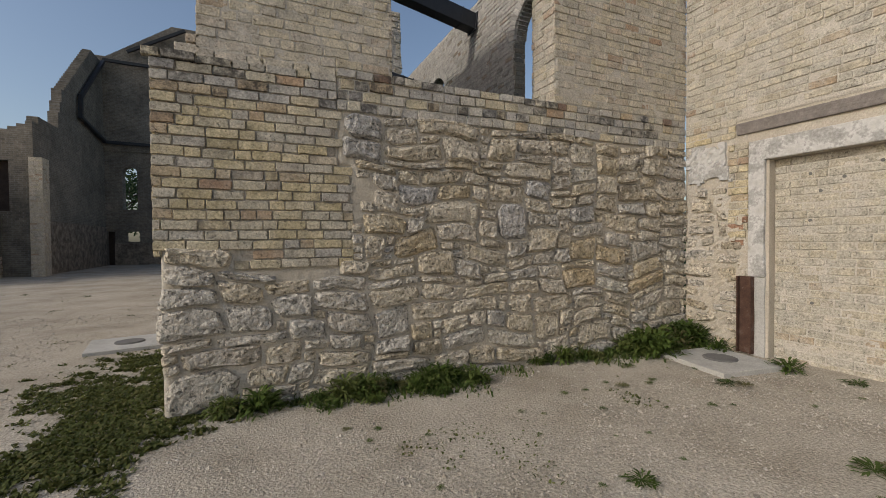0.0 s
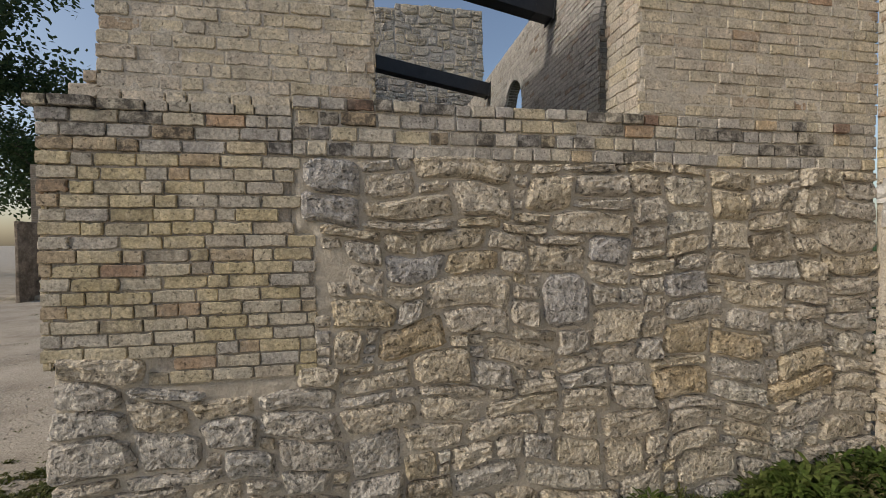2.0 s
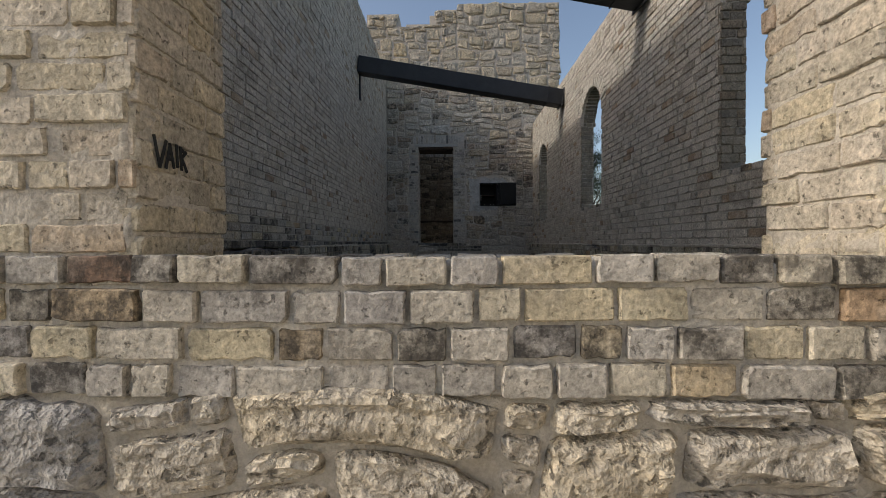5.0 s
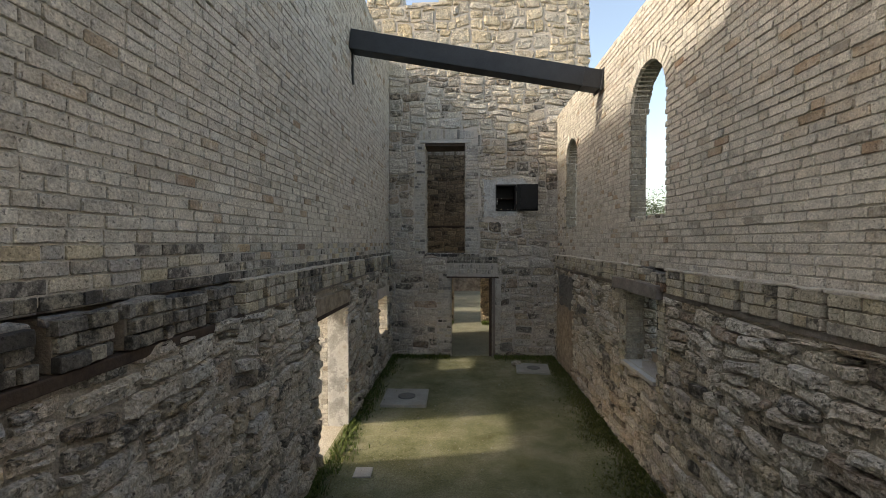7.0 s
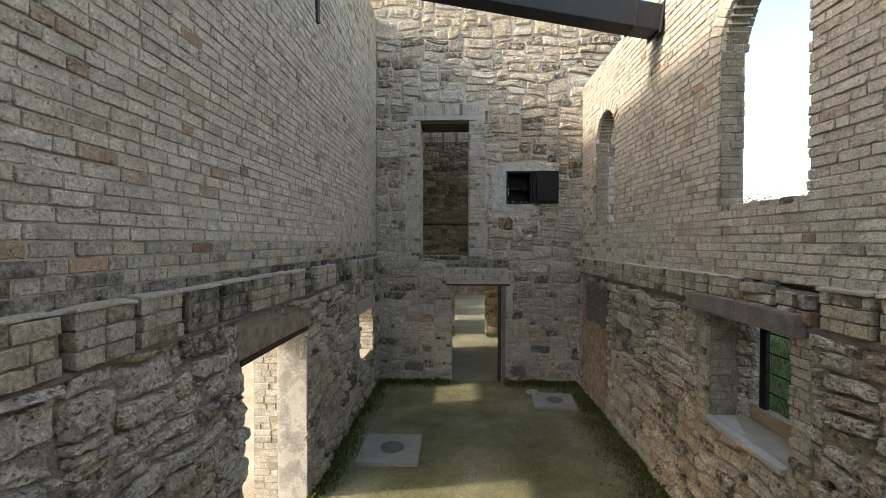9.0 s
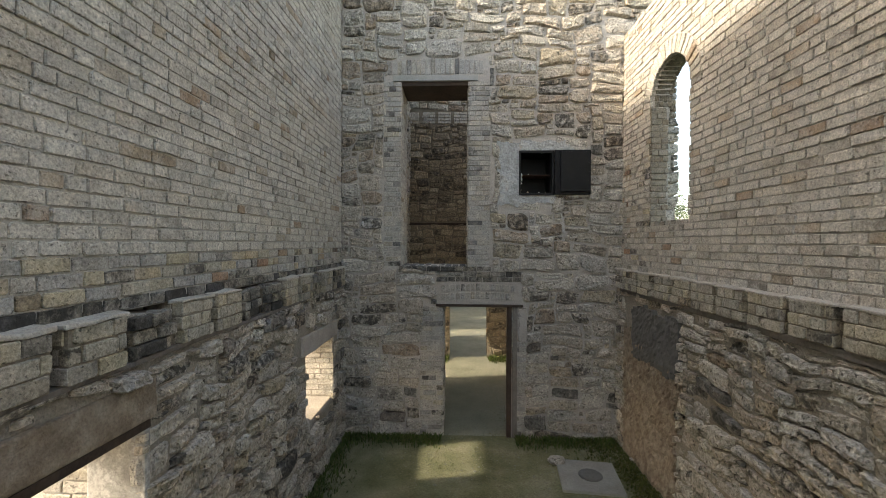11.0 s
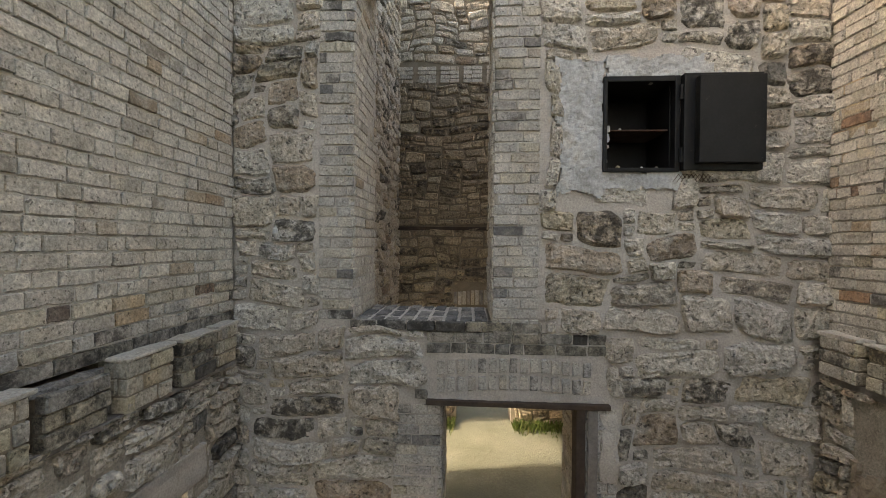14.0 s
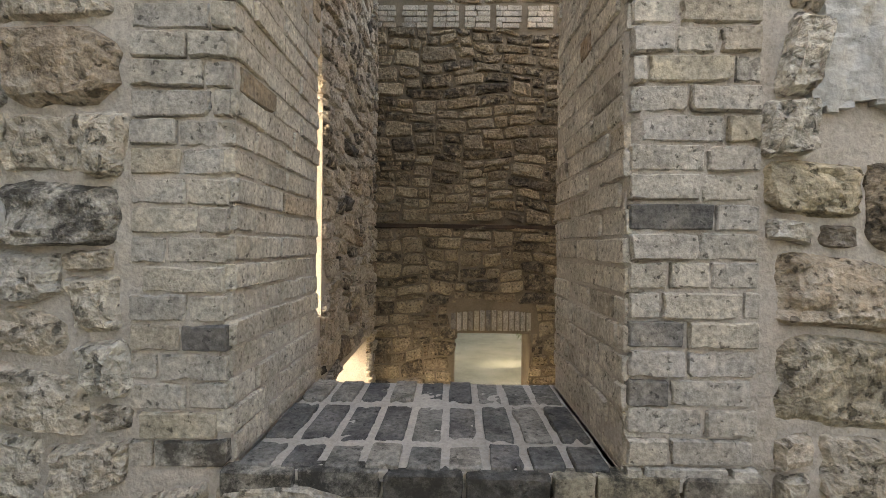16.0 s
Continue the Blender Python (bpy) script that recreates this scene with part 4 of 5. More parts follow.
tagged(part("door_jamb_west", box_bm(-0.36, XW + 0.006, 10.452, 10.49, -0.1, 1.88, 0.008, rough=0.006, cuts=3), PLASTER), "white plastered jamb of the side doorway", "jamb", kind="structure")
lay(west, "-y", 10.468, bricks(-0.64, -0.36, -0.05, 1.88), WASHED, (-1, 0, 0, 2))
tagged(part("window_lintel_west", box_bm(XW - 0.3, XW + 0.012, 12.8, 14.1, 1.625, 1.85, 0.02, rough=0.02, cuts=3), OLDMORTAR), "grey stone lintel over the small window", "lintel", kind="structure")
lay(west, "-y", 13.94, bricks(-0.62, XW, 0.8, 1.62), WASHED)

# east wall
XE = 4.05
XEU, XEO = XE + 0.05, XE + 0.27
ARCHES = ((5.12, 6.12, 5.15), (9.0, 10.0, 5.15), (12.72, 13.6, 5.08))
HOLES = [opening(a, b, 3.19, t, True) for a, b, t in ARCHES]
FIELD = HOLES + [beyond_arch(*a) for a in ARCHES]
WIN_E = opening(9.06, 10.06, 1.2, 2.22)
PATCH = opening(12.8, 14.25, 0.0, 2.1)
east = wall_body("wall_east", "y", XE + 0.036, XE + 0.5, Y0 + 0.37, 14.5, ((20, BAND0),), (WIN_E,), WALLMORTAR,
                 "ruin wall with arched windows, brick above weathered rubble")
wall_body("upper_core", "y", XEU + 0.026, XEO, Y0 + 0.37, 14.5, ((20, 5.97),), HOLES, OLDMORTAR, base=BAND1, under=east)
# pocket backing again, with the shade of the slots in its colour
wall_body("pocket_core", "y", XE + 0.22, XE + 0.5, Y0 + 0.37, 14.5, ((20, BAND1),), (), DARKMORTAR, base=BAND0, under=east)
lay(east, "-x", XE, rubble(Y0 + 0.37, YN, -0.05, BAND0 - 0.03, (WIN_E, opening(8.9, 10.45, 2.2, 2.4), PATCH, opening(8.86, 9.06, 1.0, 2.22), opening(10.06, 10.24, 1.0, 2.22)), cv=0.058), OLDSTONE, (7.4, 10.9, 0.7, 2.3), jut=0.028)
lay(east, "-x", XEU, bricks(Y0 + 0.37, YN, BAND1 + 0.005, 5.97, FIELD), WASHED, (7.6, 11.2, 2.5, 4.2))
lay(east, "-x", XEU, bricks(13.6, YN, BAND1 + 0.005, 4.2, FIELD), WEATHERED)
for a, b, t in ARCHES:
    arch_ring(east, "-x", XEU - 0.003, a, b, t, WASHED)
    # reveal bricks and mortar carry the opening's shade in their colour
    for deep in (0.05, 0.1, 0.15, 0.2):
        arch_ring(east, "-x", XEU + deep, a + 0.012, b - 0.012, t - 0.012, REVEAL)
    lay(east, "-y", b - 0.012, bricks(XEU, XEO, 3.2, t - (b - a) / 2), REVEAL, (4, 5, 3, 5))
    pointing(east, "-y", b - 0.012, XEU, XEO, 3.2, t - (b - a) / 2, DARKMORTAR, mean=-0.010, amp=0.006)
    lay(east, "+z", 3.2, bricks(XEU, XEO, a + 0.01, b - 0.01, course=0.12), WEATHERED)
ledge(east, "-x", XE, XEU, 3.91, 14.48, 0.41, (LEDGEBRICK, WEATHERED, PIERMORTAR), 0.05, ((8.86, 9.7),), 0.065, DARKMORTAR)
tagged(part("wall_plate_east", box_bm(XE - 0.012, XE + 0.06, 3.8, 8.9, BAND0 - 0.045, BAND0 + 0.008, 0.006, rough=0.008, cuts=5), TIMBER), "thin weathered timber wall plate under the corbel", "wall plate", kind="structure")
tagged(part("wall_plate_east", box_bm(XE - 0.012, XE + 0.06, 10.5, 14.4, BAND0 - 0.045, BAND0 + 0.008, 0.006, rough=0.008, cuts=5), TIMBER), "thin weathered timber wall plate under the corbel", "wall plate", kind="structure")
pointing(east, "-x", XE, Y0 + 0.4, YN - 0.01, -0.05, BAND0 - 0.02, WALLMORTAR, (WIN_E,), mean=-0.017, amp=0.013, cell=0.022)
pointing(east, "-x", XEU, Y0 + 0.4, YN - 0.01, BAND1 + 0.01, 5.96, WASHMORTAR, HOLES, mean=-0.0115, amp=0.005, cell=0.024)
tagged(part("window_lintel_east", box_bm(XE - 0.085, XE + 0.3, 8.9, 10.32, 2.2, 2.36, 0.012, rough=0.012, cuts=3), TIMBER), "weathered grey timber lintel over the low window", "lintel", kind="structure")
tagged(part("window_sill_east", box_bm(XE - 0.045, XE + 0.36, 9.07, 10.05, 1.15, 1.2, 0.006, rough=0.003, cuts=2), CONCRETE), "pale concrete window sill", "sill", kind="structure")
# low window jamb: its shade is put into brick and mortar tone too
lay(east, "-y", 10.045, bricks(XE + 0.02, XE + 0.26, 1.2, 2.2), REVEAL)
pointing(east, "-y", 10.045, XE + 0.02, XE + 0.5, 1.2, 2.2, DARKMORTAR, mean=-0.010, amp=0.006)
lay(east, "-y", 10.03, rubble(XE + 0.26, XE + 0.5, 1.2, 2.2, tight=0.02), OLDSTONE)
for lo, hi in ((8.86, 9.055), (10.065, 10.24)):
    lay(east, "-x", XE - 0.006, bricks(lo, hi, 1.02, 2.2, headers=0.5), LEDGEBRICK, (8, 11, 1, 2.3), jut=0.01)
tagged(part("window_kerb_east", box_bm(XE + 0.37, XE + 0.46, 9.07, 10.04, 1.19, 1.33, 0.012, rough=0.012, cuts=3), DARKMORTAR), "rough mortar kerb behind the low window's sill", "kerb", kind="structure")
grille = new("window_grille")
part("post", box_bm(XE + 0.4, XE + 0.44, 9.86, 9.94, 1.2, 2.22, 0.004), IRON, grille)
part("post", box_bm(XE + 0.4, XE + 0.44, 9.07, 9.12, 1.2, 2.22, 0.004), IRON, grille)
for z in (1.32, 1.5, 1.68, 1.86, 2.04):
    part("bar", tube_bm([(XE + 0.42, 9.1, z), (XE + 0.42, 9.9, z)], 0.009), IRON, grille)
tagged(grille, "black iron grille with horizontal bars in the low window", "grille")
patch("brown_render", "-x", XE, 12.72, 14.3, -0.05, 1.85, 0.008, BROWNPLASTER, "rough brown render left on the wall", "render", 0.16, rough=0.018)
patch("cement_panel", "-x", XE, 12.7, 13.95, 1.42, 2.14, 0.024, GREYPLASTER, "dark grey smooth cement patch on the wall", "cement", 0.07, rough=0.002)

# north wall: rubble gable with a tall window, a door below, brick quoins
WX0, WX1, WZ0, WZ1 = 0.82, 1.83, 2.57, 5.34
WIN_N, DOOR_N = opening(WX0, WX1, WZ0, WZ1), opening(1.47, 2.5, -0.2, 1.97)
SAFE = opening(2.6, 3.08, 3.66, 4.28)
TOPS = ((0.28, 9.16), (0.5, 8.8), (1.17, 8.86), (1.5, 9.1), (1.98, 9.26), (9, 9.42))
north = wall_body("wall_north", "x", YN + 0.03, YN + 0.7, -0.64, 4.86, TOPS, (WIN_N, DOOR_N, SAFE), OLDMORTAR,
                  "tall gable wall of weathered limestone rubble")
QUOINS = [opening(0.56, WX0, 2.57, WZ1), opening(WX1, 2.16, 2.45, WZ1), opening(0.6, 2.1, WZ1, 5.72), opening(1.35, 2.64, 1.97, 2.5), opening(0.8, 2.2, 2.4, 2.58),
          opening(1.12, 1.47, -0.1, 1.97), opening(2.5, 2.72, -0.1, 1.97), opening(2.29, 3.1, 3.52, 4.42)]
lay(north, "-y", YN, rubble(-0.1, 4.9, -0.05, 2.49, cu=0.108, cv=0.08, tight=0.018, swell=0.004, holes=[DOOR_N] + [QUOINS[k] for k in (3, 5, 6)]), OLDSTONE, (0.0, 3.6, 2.2, 4.4), jut=0.015)
lay(north, "-y", YN, rubble(-0.1, 4.9, 2.5, 7.0, cu=0.108, cv=0.08, tight=0.018, swell=0.004, holes=[WIN_N, SAFE] + QUOINS), OLDSTONE, (0.0, 3.6, 2.2, 4.4), jut=0.015)
lay(north, "-y", YN, rubble(-0.64, 4.88, 7.0, 8.82, cu=0.1, cv=0.1, big=1.5, tight=0.02), STONE, jut=0.012)
lay(north, "-y", YN, rubble(-0.64, 0.3, 8.82, 9.16, cu=0.1, cv=0.1, big=1.5, tight=0.02), STONE, jut=0.012)
lay(north, "-y", YN, rubble(1.98, 4.88, 8.82, 9.42, cu=0.1, cv=0.1, big=1.5, tight=0.02), STONE, jut=0.012)
lay(north, "-y", YN, rubble(1.3, 1.98, 8.82, 9.2, cu=0.1, cv=0.1, tight=0.02), STONE, jut=0.012)
lay(north, "-y", YN, bricks(0.56, WX0, 2.57, WZ1), NORTHBRICK, (0.5, 0.9, 2.5, 5.4))
lay(north, "-y", YN, bricks(WX1, 2.16, 2.45, WZ1), NORTHBRICK, (1.8, 2.2, 2.4, 5.4))
lay(north, "-y", YN, [("brick", 0.62 + 0.072 * k, 0.682 + 0.072 * k, 5.44, 5.64 + 0.05 * math.sin(k / 20 * math.pi), 0) for k in range(20)], NORTHBRICK)
lay(north, "-y", YN, bricks(1.12, 1.47, -0.05, 1.97), NORTHBRICK, (1.1, 1.5, 1.0, 2.0))
lay(north, "-y", YN, bricks(2.5, 2.72, -0.05, 1.97), NORTHBRICK, (2.5, 2.8, 1.0, 2.0))
pointing(north, "-y", YN, -0.1, 4.12, -0.05, 7.0, OLDMORTAR, (WIN_N, DOOR_N, SAFE, opening(0.8, 2.2, 2.5, 2.58)), mean=-0.011, amp=0.009, cell=0.02)
pointing(north, "-y", YN, -0.64, 4.86, 7.0, 8.78, OLDMORTAR, mean=-0.010, amp=0.009, cell=0.04)
# brick apron over the door: two rows of bricks on end, dark courses above
for r in range(2):
    lay(north, "-y", YN - 0.006, [("brick", 1.44 + 0.074 * k, 1.496 + 0.074 * k, 2.06 + 0.125 * r + 0.03 * math.sin(k / 15 * math.pi),
                           2.165 + 0.125 * r + 0.03 * math.sin(k / 15 * math.pi), rng.uniform(-0.05, 0.05)) for k in range(15)], NORTHBRICK, (1, 3, 2, 3))
lay(north, "-y", YN, bricks(1.36, 2.64, 2.34, 2.5, course=0.08), SOOT, (1, 3, 2, 3))
lay(north, "-y", YN - 0.008, bricks(WX0 - 0.02, 2.2, 2.5, 2.578, course=0.08), SOOT, (0.7, 2.2, 2, 3), jut=0.008)
for lo, hi in ((0.015, 0.135), (0.165, 0.43), (0.465, 0.69)):
    lay(north, "+z", WZ0 + 0.014, [("brick", WX0 + 0.02 + 0.109 * k, WX0 + 0.107 + 0.109 * k, YN + lo, YN + hi, rng.uniform(-0.03, 0.03)) for k in range(9)], DARKBRICK, (0, 3, 14, 16))
pointing(north, "+z", WZ0 + 0.014, WX0 + 0.005, WX1 - 0.005, YN + 0.012, YN + 0.69, OLDMORTAR, mean=-0.009, amp=0.006, cell=0.014)
part("sill_bed", box_bm(WX0 + 0.002, WX1 - 0.002, YN + 0.011, YN + 0.69, WZ0 - 0.02, WZ0 + 0.0, 0.002), OLDMORTAR, north)
for facing, at in (("+x", WX0 + 0.007), ("-x", WX1 - 0.007)):
    lay(north, facing, at, bricks(YN + 0.01, YN + 0.7, WZ0 + 0.01, WZ1), WASHED, (14, 16, 2, 4.6))
    pointing(north, facing, at, YN + 0.015, YN + 0.69, WZ0 + 0.01, WZ1, OLDMORTAR, mean=-0.007, amp=0.006, cell=0.016)
lay(north, "+x", 1.48, bricks(YN + 0.01, YN + 0.7, 0.0, 1.95), NORTHBRICK)
lay(north, "-x", 2.49, bricks(YN + 0.01, YN + 0.7, 0.0, 1.95), NORTHBRICK)
tagged(part("window_lintel_north", box_bm(WX0 - 0.12, WX1 + 0.14, YN - 0.02, YN + 0.14, WZ1 + 0.004, WZ1 + 0.085, 0.006, rough=0.006, cuts=2), CONCRETE), "grey concrete lintel over the tall window", "lintel", kind="structure")
tagged(part("window_soffit_north", box_bm(WX0 + 0.004, WX1 - 0.004, YN + 0.02, YN + 0.69, WZ1 - 0.06, WZ1 + 0.002, 0.006, rough=0.004, cuts=2), DARKTIMBER), "dark red-brown timber boards under the window head", "soffit", kind="structure")
tagged(part("door_lintel_north", box_bm(1.36, 2.66, YN - 0.03, YN + 0.2, 1.972, 2.008, 0.006, rough=0.006, cuts=2), DARKTIMBER), "thin dark timber lintel over the doorway", "lintel", kind="structure")
tagged(part("door_frame_north", box_bm(2.43, 2.494, YN - 0.01, YN + 0.12, 0.0, 1.968, 0.006, rough=0.003, cuts=2), DARKTIMBER), "dark timber door post in the doorway", "door frame", kind="structure")
tagged(part("door_facing_north", box_bm(2.51, 2.58, YN - 0.014, YN + 0.05, 0.0, 1.968, 0.006, rough=0.004, cuts=2), TIMBER), "grey weathered facing board beside the doorway", "door frame", kind="structure")
tagged(part("mortar_smear", box_bm(2.6, 2.72, YN - 0.02, YN + 0.05, 1.45, 1.95, 0.02, rough=0.03, cuts=3), OLDMORTAR), "lump of grey mortar beside the doorway", "mortar", kind="structure")

# plaster surround and iron wall safe
patch("plaster_surround", "-y", YN, 2.24, 2.64, 3.46, 4.46, 0.014, BLUEPLASTER, "cracked grey-white plaster round the iron safe", "plaster", 0.07, 0.014, 0.006)
patch("plaster_band", "-y", YN, 2.58, 3.42, 4.26, 4.46, 0.013, BLUEPLASTER, "grey-white plaster over the iron safe", "plaster", 0.05, 0.014, 0.006)
patch("plaster_band", "-y", YN, 2.58, 3.14, 3.5, 3.68, 0.012, BLUEPLASTER, "grey-white plaster under the iron safe", "plaster", 0.05, 0.014, 0.006)
safe = new("wall_safe")
for name, dims in (("frame_side", (2.585, 2.612, 3.64, 4.3)), ("frame_side", (3.066, 3.1, 3.64, 4.3)), ("frame_head", (2.612, 3.066, 4.26, 4.3)), ("frame_foot", (2.612, 3.066, 3.64, 3.668))):
    part(name, box_bm(dims[0], dims[1], YN - 0.035, YN + 0.04, dims[2], dims[3], 0.006, rough=0.002), IRON, safe)
part("back_panel", box_bm(2.6, 3.08, YN + 0.42, YN + 0.44, 3.66, 4.28, 0.002), IRON, safe)
part("side_panel", box_bm(2.602, 2.615, YN + 0.04, YN + 0.42, 3.665, 4.275, 0.002), IRON, safe)
part("side_panel", box_bm(3.06, 3.075, YN + 0.04, YN + 0.42, 3.665, 4.275, 0.002), IRON, safe)
part("top_panel", box_bm(2.615, 3.06, YN + 0.04, YN + 0.42, 4.262, 4.275, 0.002), IRON, safe)
part("bottom_panel", box_bm(2.615, 3.06, YN + 0.04, YN + 0.42, 3.665, 3.68, 0.002), IRON, safe)
part("shelf", box_bm(2.616, 3.058, YN + 0.06, YN + 0.42, 3.945, 3.955, 0.002), RUST, safe)
leaf = part("door", box_bm(3.105, 3.62, YN - 0.075, YN - 0.02, 3.645, 4.3, 0.006, rough=0.002), IRON, safe, "thick riveted black iron door swung wide open")
part("door_panel", box_bm(3.175, 3.6, YN - 0.135, YN - 0.076, 3.685, 4.265, 0.006, rough=0.002), IRON, leaf)
for k in range(5):
    for x, z in ((3.195, 3.71 + 0.13 * k), (3.58, 3.71 + 0.13 * k)):
        part("rivet", tube_bm([(x, YN - 0.14, z), (x, YN - 0.134, z)], 0.006, 8), IRON, leaf)
for z in (3.75, 4.18):
    part("hinge", tube_bm([(3.1, YN - 0.05, z - 0.05), (3.1, YN - 0.05, z + 0.05)], 0.014), IRON, safe)
tagged(safe, "black riveted iron wall safe standing open, empty with one shelf", "safe")
for x, z, r, mat, what in ((2.74, 3.966, 0.013, PLASTER, "white crumb of plaster on the safe's shelf"), (2.73, 3.692, 0.018, OCHRE, "ochre pebble on the floor of the safe"),
                           (2.9, 3.69, 0.014, PLASTER, "white crumb of plaster on the floor of the safe"), (3.0, 3.692, 0.014, PLASTER, "white crumb of plaster on the floor of the safe")):
    bm = bmesh.new()
    bmesh.ops.create_icosphere(bm, subdivisions=1, radius=r)
    for v in bm.verts:
        v.co = v.co * rng.uniform(0.7, 1.15) + Vector((x, YN + 0.1, z - 0.002))
    tagged(part("rubble_crumb", bm, mat), what, "debris")
mesh_bm = bmesh.new()
for k in range(9):
    for d in (-1, 1):
        x = 3.1 + 0.028 * k
        tube_bm([(x, YN - 0.02, 3.625), (x + d * 0.04, YN - 0.02, 3.57)], 0.002, 5, mesh_bm)
tagged(part("wire_mesh", mesh_bm, RUST), "rusty scrap of expanded metal lath below the safe", "metal lath")
insulator = tagged(part("insulator", tube_bm([(0.25, YN - 0.015, 3.17), (0.25, YN - 0.03, 3.2), (0.25, YN - 0.03, 3.225), (0.25, YN - 0.015, 3.25)], [0.008, 0.02, 0.02, 0.007]), PLASTER),
                   "small white porcelain insulator fixed to the rubble", "insulator")
part("stem", tube_bm([(0.25, YN + 0.01, 3.2), (0.25, YN - 0.03, 3.2)], 0.004, 6), RUST, insulator)

# the room behind the gable
XR = 0.44
R_DOOR, R_WIN = opening(16.9, 18.55, -0.2, 2.05), opening(15.7, 16.56, 2.62, 4.85, True)
west2 = wall_body("wall_room_west", "y", -0.2, XR - 0.012, 15.2, 18.8, ((20, 7.8),), (R_DOOR, R_WIN), OLDMORTAR, "rubble wall of the back room with a doorway and a window")
lay(west2, "+x", XR, rubble(15.2, 18.8, -0.05, 7.8, (R_DOOR, R_WIN)), OLDSTONE)
pointing(west2, "+x", XR, 15.2, 18.8, -0.05, 7.0, OLDMORTAR, (R_DOOR, R_WIN), mean=-0.014, amp=0.010, cell=0.04)
DOOR_2 = opening(1.47, 2.43, -0.2, 2.05)
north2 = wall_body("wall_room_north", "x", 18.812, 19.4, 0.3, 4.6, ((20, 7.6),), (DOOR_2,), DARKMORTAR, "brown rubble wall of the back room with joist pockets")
ARCH2 = opening(1.4, 2.5, 2.05, 2.36)
POCKETS = opening(0.3, 4.6, 5.92, 6.24)
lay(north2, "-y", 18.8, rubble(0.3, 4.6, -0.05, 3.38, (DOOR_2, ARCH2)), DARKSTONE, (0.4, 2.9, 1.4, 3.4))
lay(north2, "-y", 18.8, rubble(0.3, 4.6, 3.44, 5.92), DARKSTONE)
lay(north2, "-y", 18.8, rubble(0.3, 4.6, 6.26, 7.6), OLDSTONE)
lay(north2, "-y", 18.79, [("brick", 1.42 + 0.074 * k, 1.48 + 0.074 * k, 2.07, 2.3 + 0.04 * math.sin(k / 14 * math.pi), 0) for k in range(14)], NORTHBRICK)
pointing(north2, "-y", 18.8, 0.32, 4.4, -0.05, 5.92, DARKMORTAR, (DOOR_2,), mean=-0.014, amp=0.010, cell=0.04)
x = 0.35
while x < 4.4:
    lay(north2, "-y", 18.78, bricks(x, x + 0.33, 5.93, 6.22, course=0.073), WASHED)
    x += 0.4
# dark-coloured strip standing in for the shadow line of the ledge groove
part("ledge_course", box_bm(0.32, 4.58, 18.78, 18.83, 3.38, 3.435, 0.01, rough=0.012, cuts=4), DARKTIMBER, north2)
east2 = wall_body("wall_room_east", "y", 4.1, 4.6, 15.2, 18.8, ((20, 6.6),), (), OLDMORTAR, "rubble wall of the back room")
lay(east2, "-x", 4.088, rubble(15.2, 18.8, -0.05, 6.6), OLDSTONE)
# rooms farther on
west3 = wall_body("wall_far_west", "y", -0.2, 0.3, 19.4, 34.0, ((40, 3.0),), (opening(20.9, 22.0, -0.2, 2.0), opening(23.7, 25.4, -0.2, 2.2), opening(27.5, 33.0, -0.2, 2.5)), OLDMORTAR, "low rubble wall of the farther rooms")
east3 = wall_body("wall_far_east", "y", 4.1, 4.6, 19.4, 34.0, ((40, 3.0),), (), OLDMORTAR, "low rubble wall of the farther rooms")
north3 = wall_body("wall_far_north", "x", 34.0, 34.5, -0.2, 4.6, ((40, 3.0),), (), OLDMORTAR, "low rubble wall closing the farther rooms")

# ---- steel beams ----
def steel_beam(p0, p1, width, depth, splice=True):
    p0, p1 = Vector(p0), Vector(p1)
    d = p1 - p0
    ob = part("steel_beam", box_bm(0, d.length, -width / 2, width / 2, -depth / 2, depth / 2, 0.012), STEEL)
    x = d.normalized()
    y = Vector((0, 0, 1)).cross(x).normalized() if abs(x.z) < 0.99 else Vector((0, 1, 0))
    z = x.cross(y)
    ob.matrix_world = Matrix(((x.x, y.x, z.x, p0.x), (x.y, y.y, z.y, p0.y), (x.z, y.z, z.z, p0.z), (0, 0, 0, 1)))
    if splice:
        part("splice_plate", box_bm(d.length - 0.36, d.length - 0.34, -width / 2 - 0.006, width / 2 + 0.006, -depth / 2 - 0.012, depth / 2 + 0.012, 0.003), STEEL, ob)
        part("end_plate", box_bm(d.length - 0.05, d.length - 0.03, -width / 2 - 0.03, width / 2 + 0.03, -depth / 2 - 0.03, depth / 2 + 0.03, 0.003), STEEL, ob)
    return tagged(ob, "dark grey painted steel bracing beam between the walls", "beam", "bracing beams")


steel_beam((-0.08, 10.86, 6.16), (4.1, 11.25, 5.57), 0.25, 0.32)
steel_beam((-0.08, 7.2, 6.16), (4.1, 7.55, 5.57), 0.25, 0.32)
hanger = tagged(part("steel_bar", box_bm(-0.1, -0.05, 10.9, 10.98, 5.5, 6.0, 0.004), STEEL), "dark steel bar hanging under the beam's end", "bar")

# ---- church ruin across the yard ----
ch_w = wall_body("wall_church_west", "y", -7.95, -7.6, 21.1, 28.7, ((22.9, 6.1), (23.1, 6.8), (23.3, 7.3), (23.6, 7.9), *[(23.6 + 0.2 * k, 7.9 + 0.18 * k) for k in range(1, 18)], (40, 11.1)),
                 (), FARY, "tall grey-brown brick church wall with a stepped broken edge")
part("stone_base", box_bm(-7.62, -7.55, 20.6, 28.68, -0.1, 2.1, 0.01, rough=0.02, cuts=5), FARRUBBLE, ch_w)
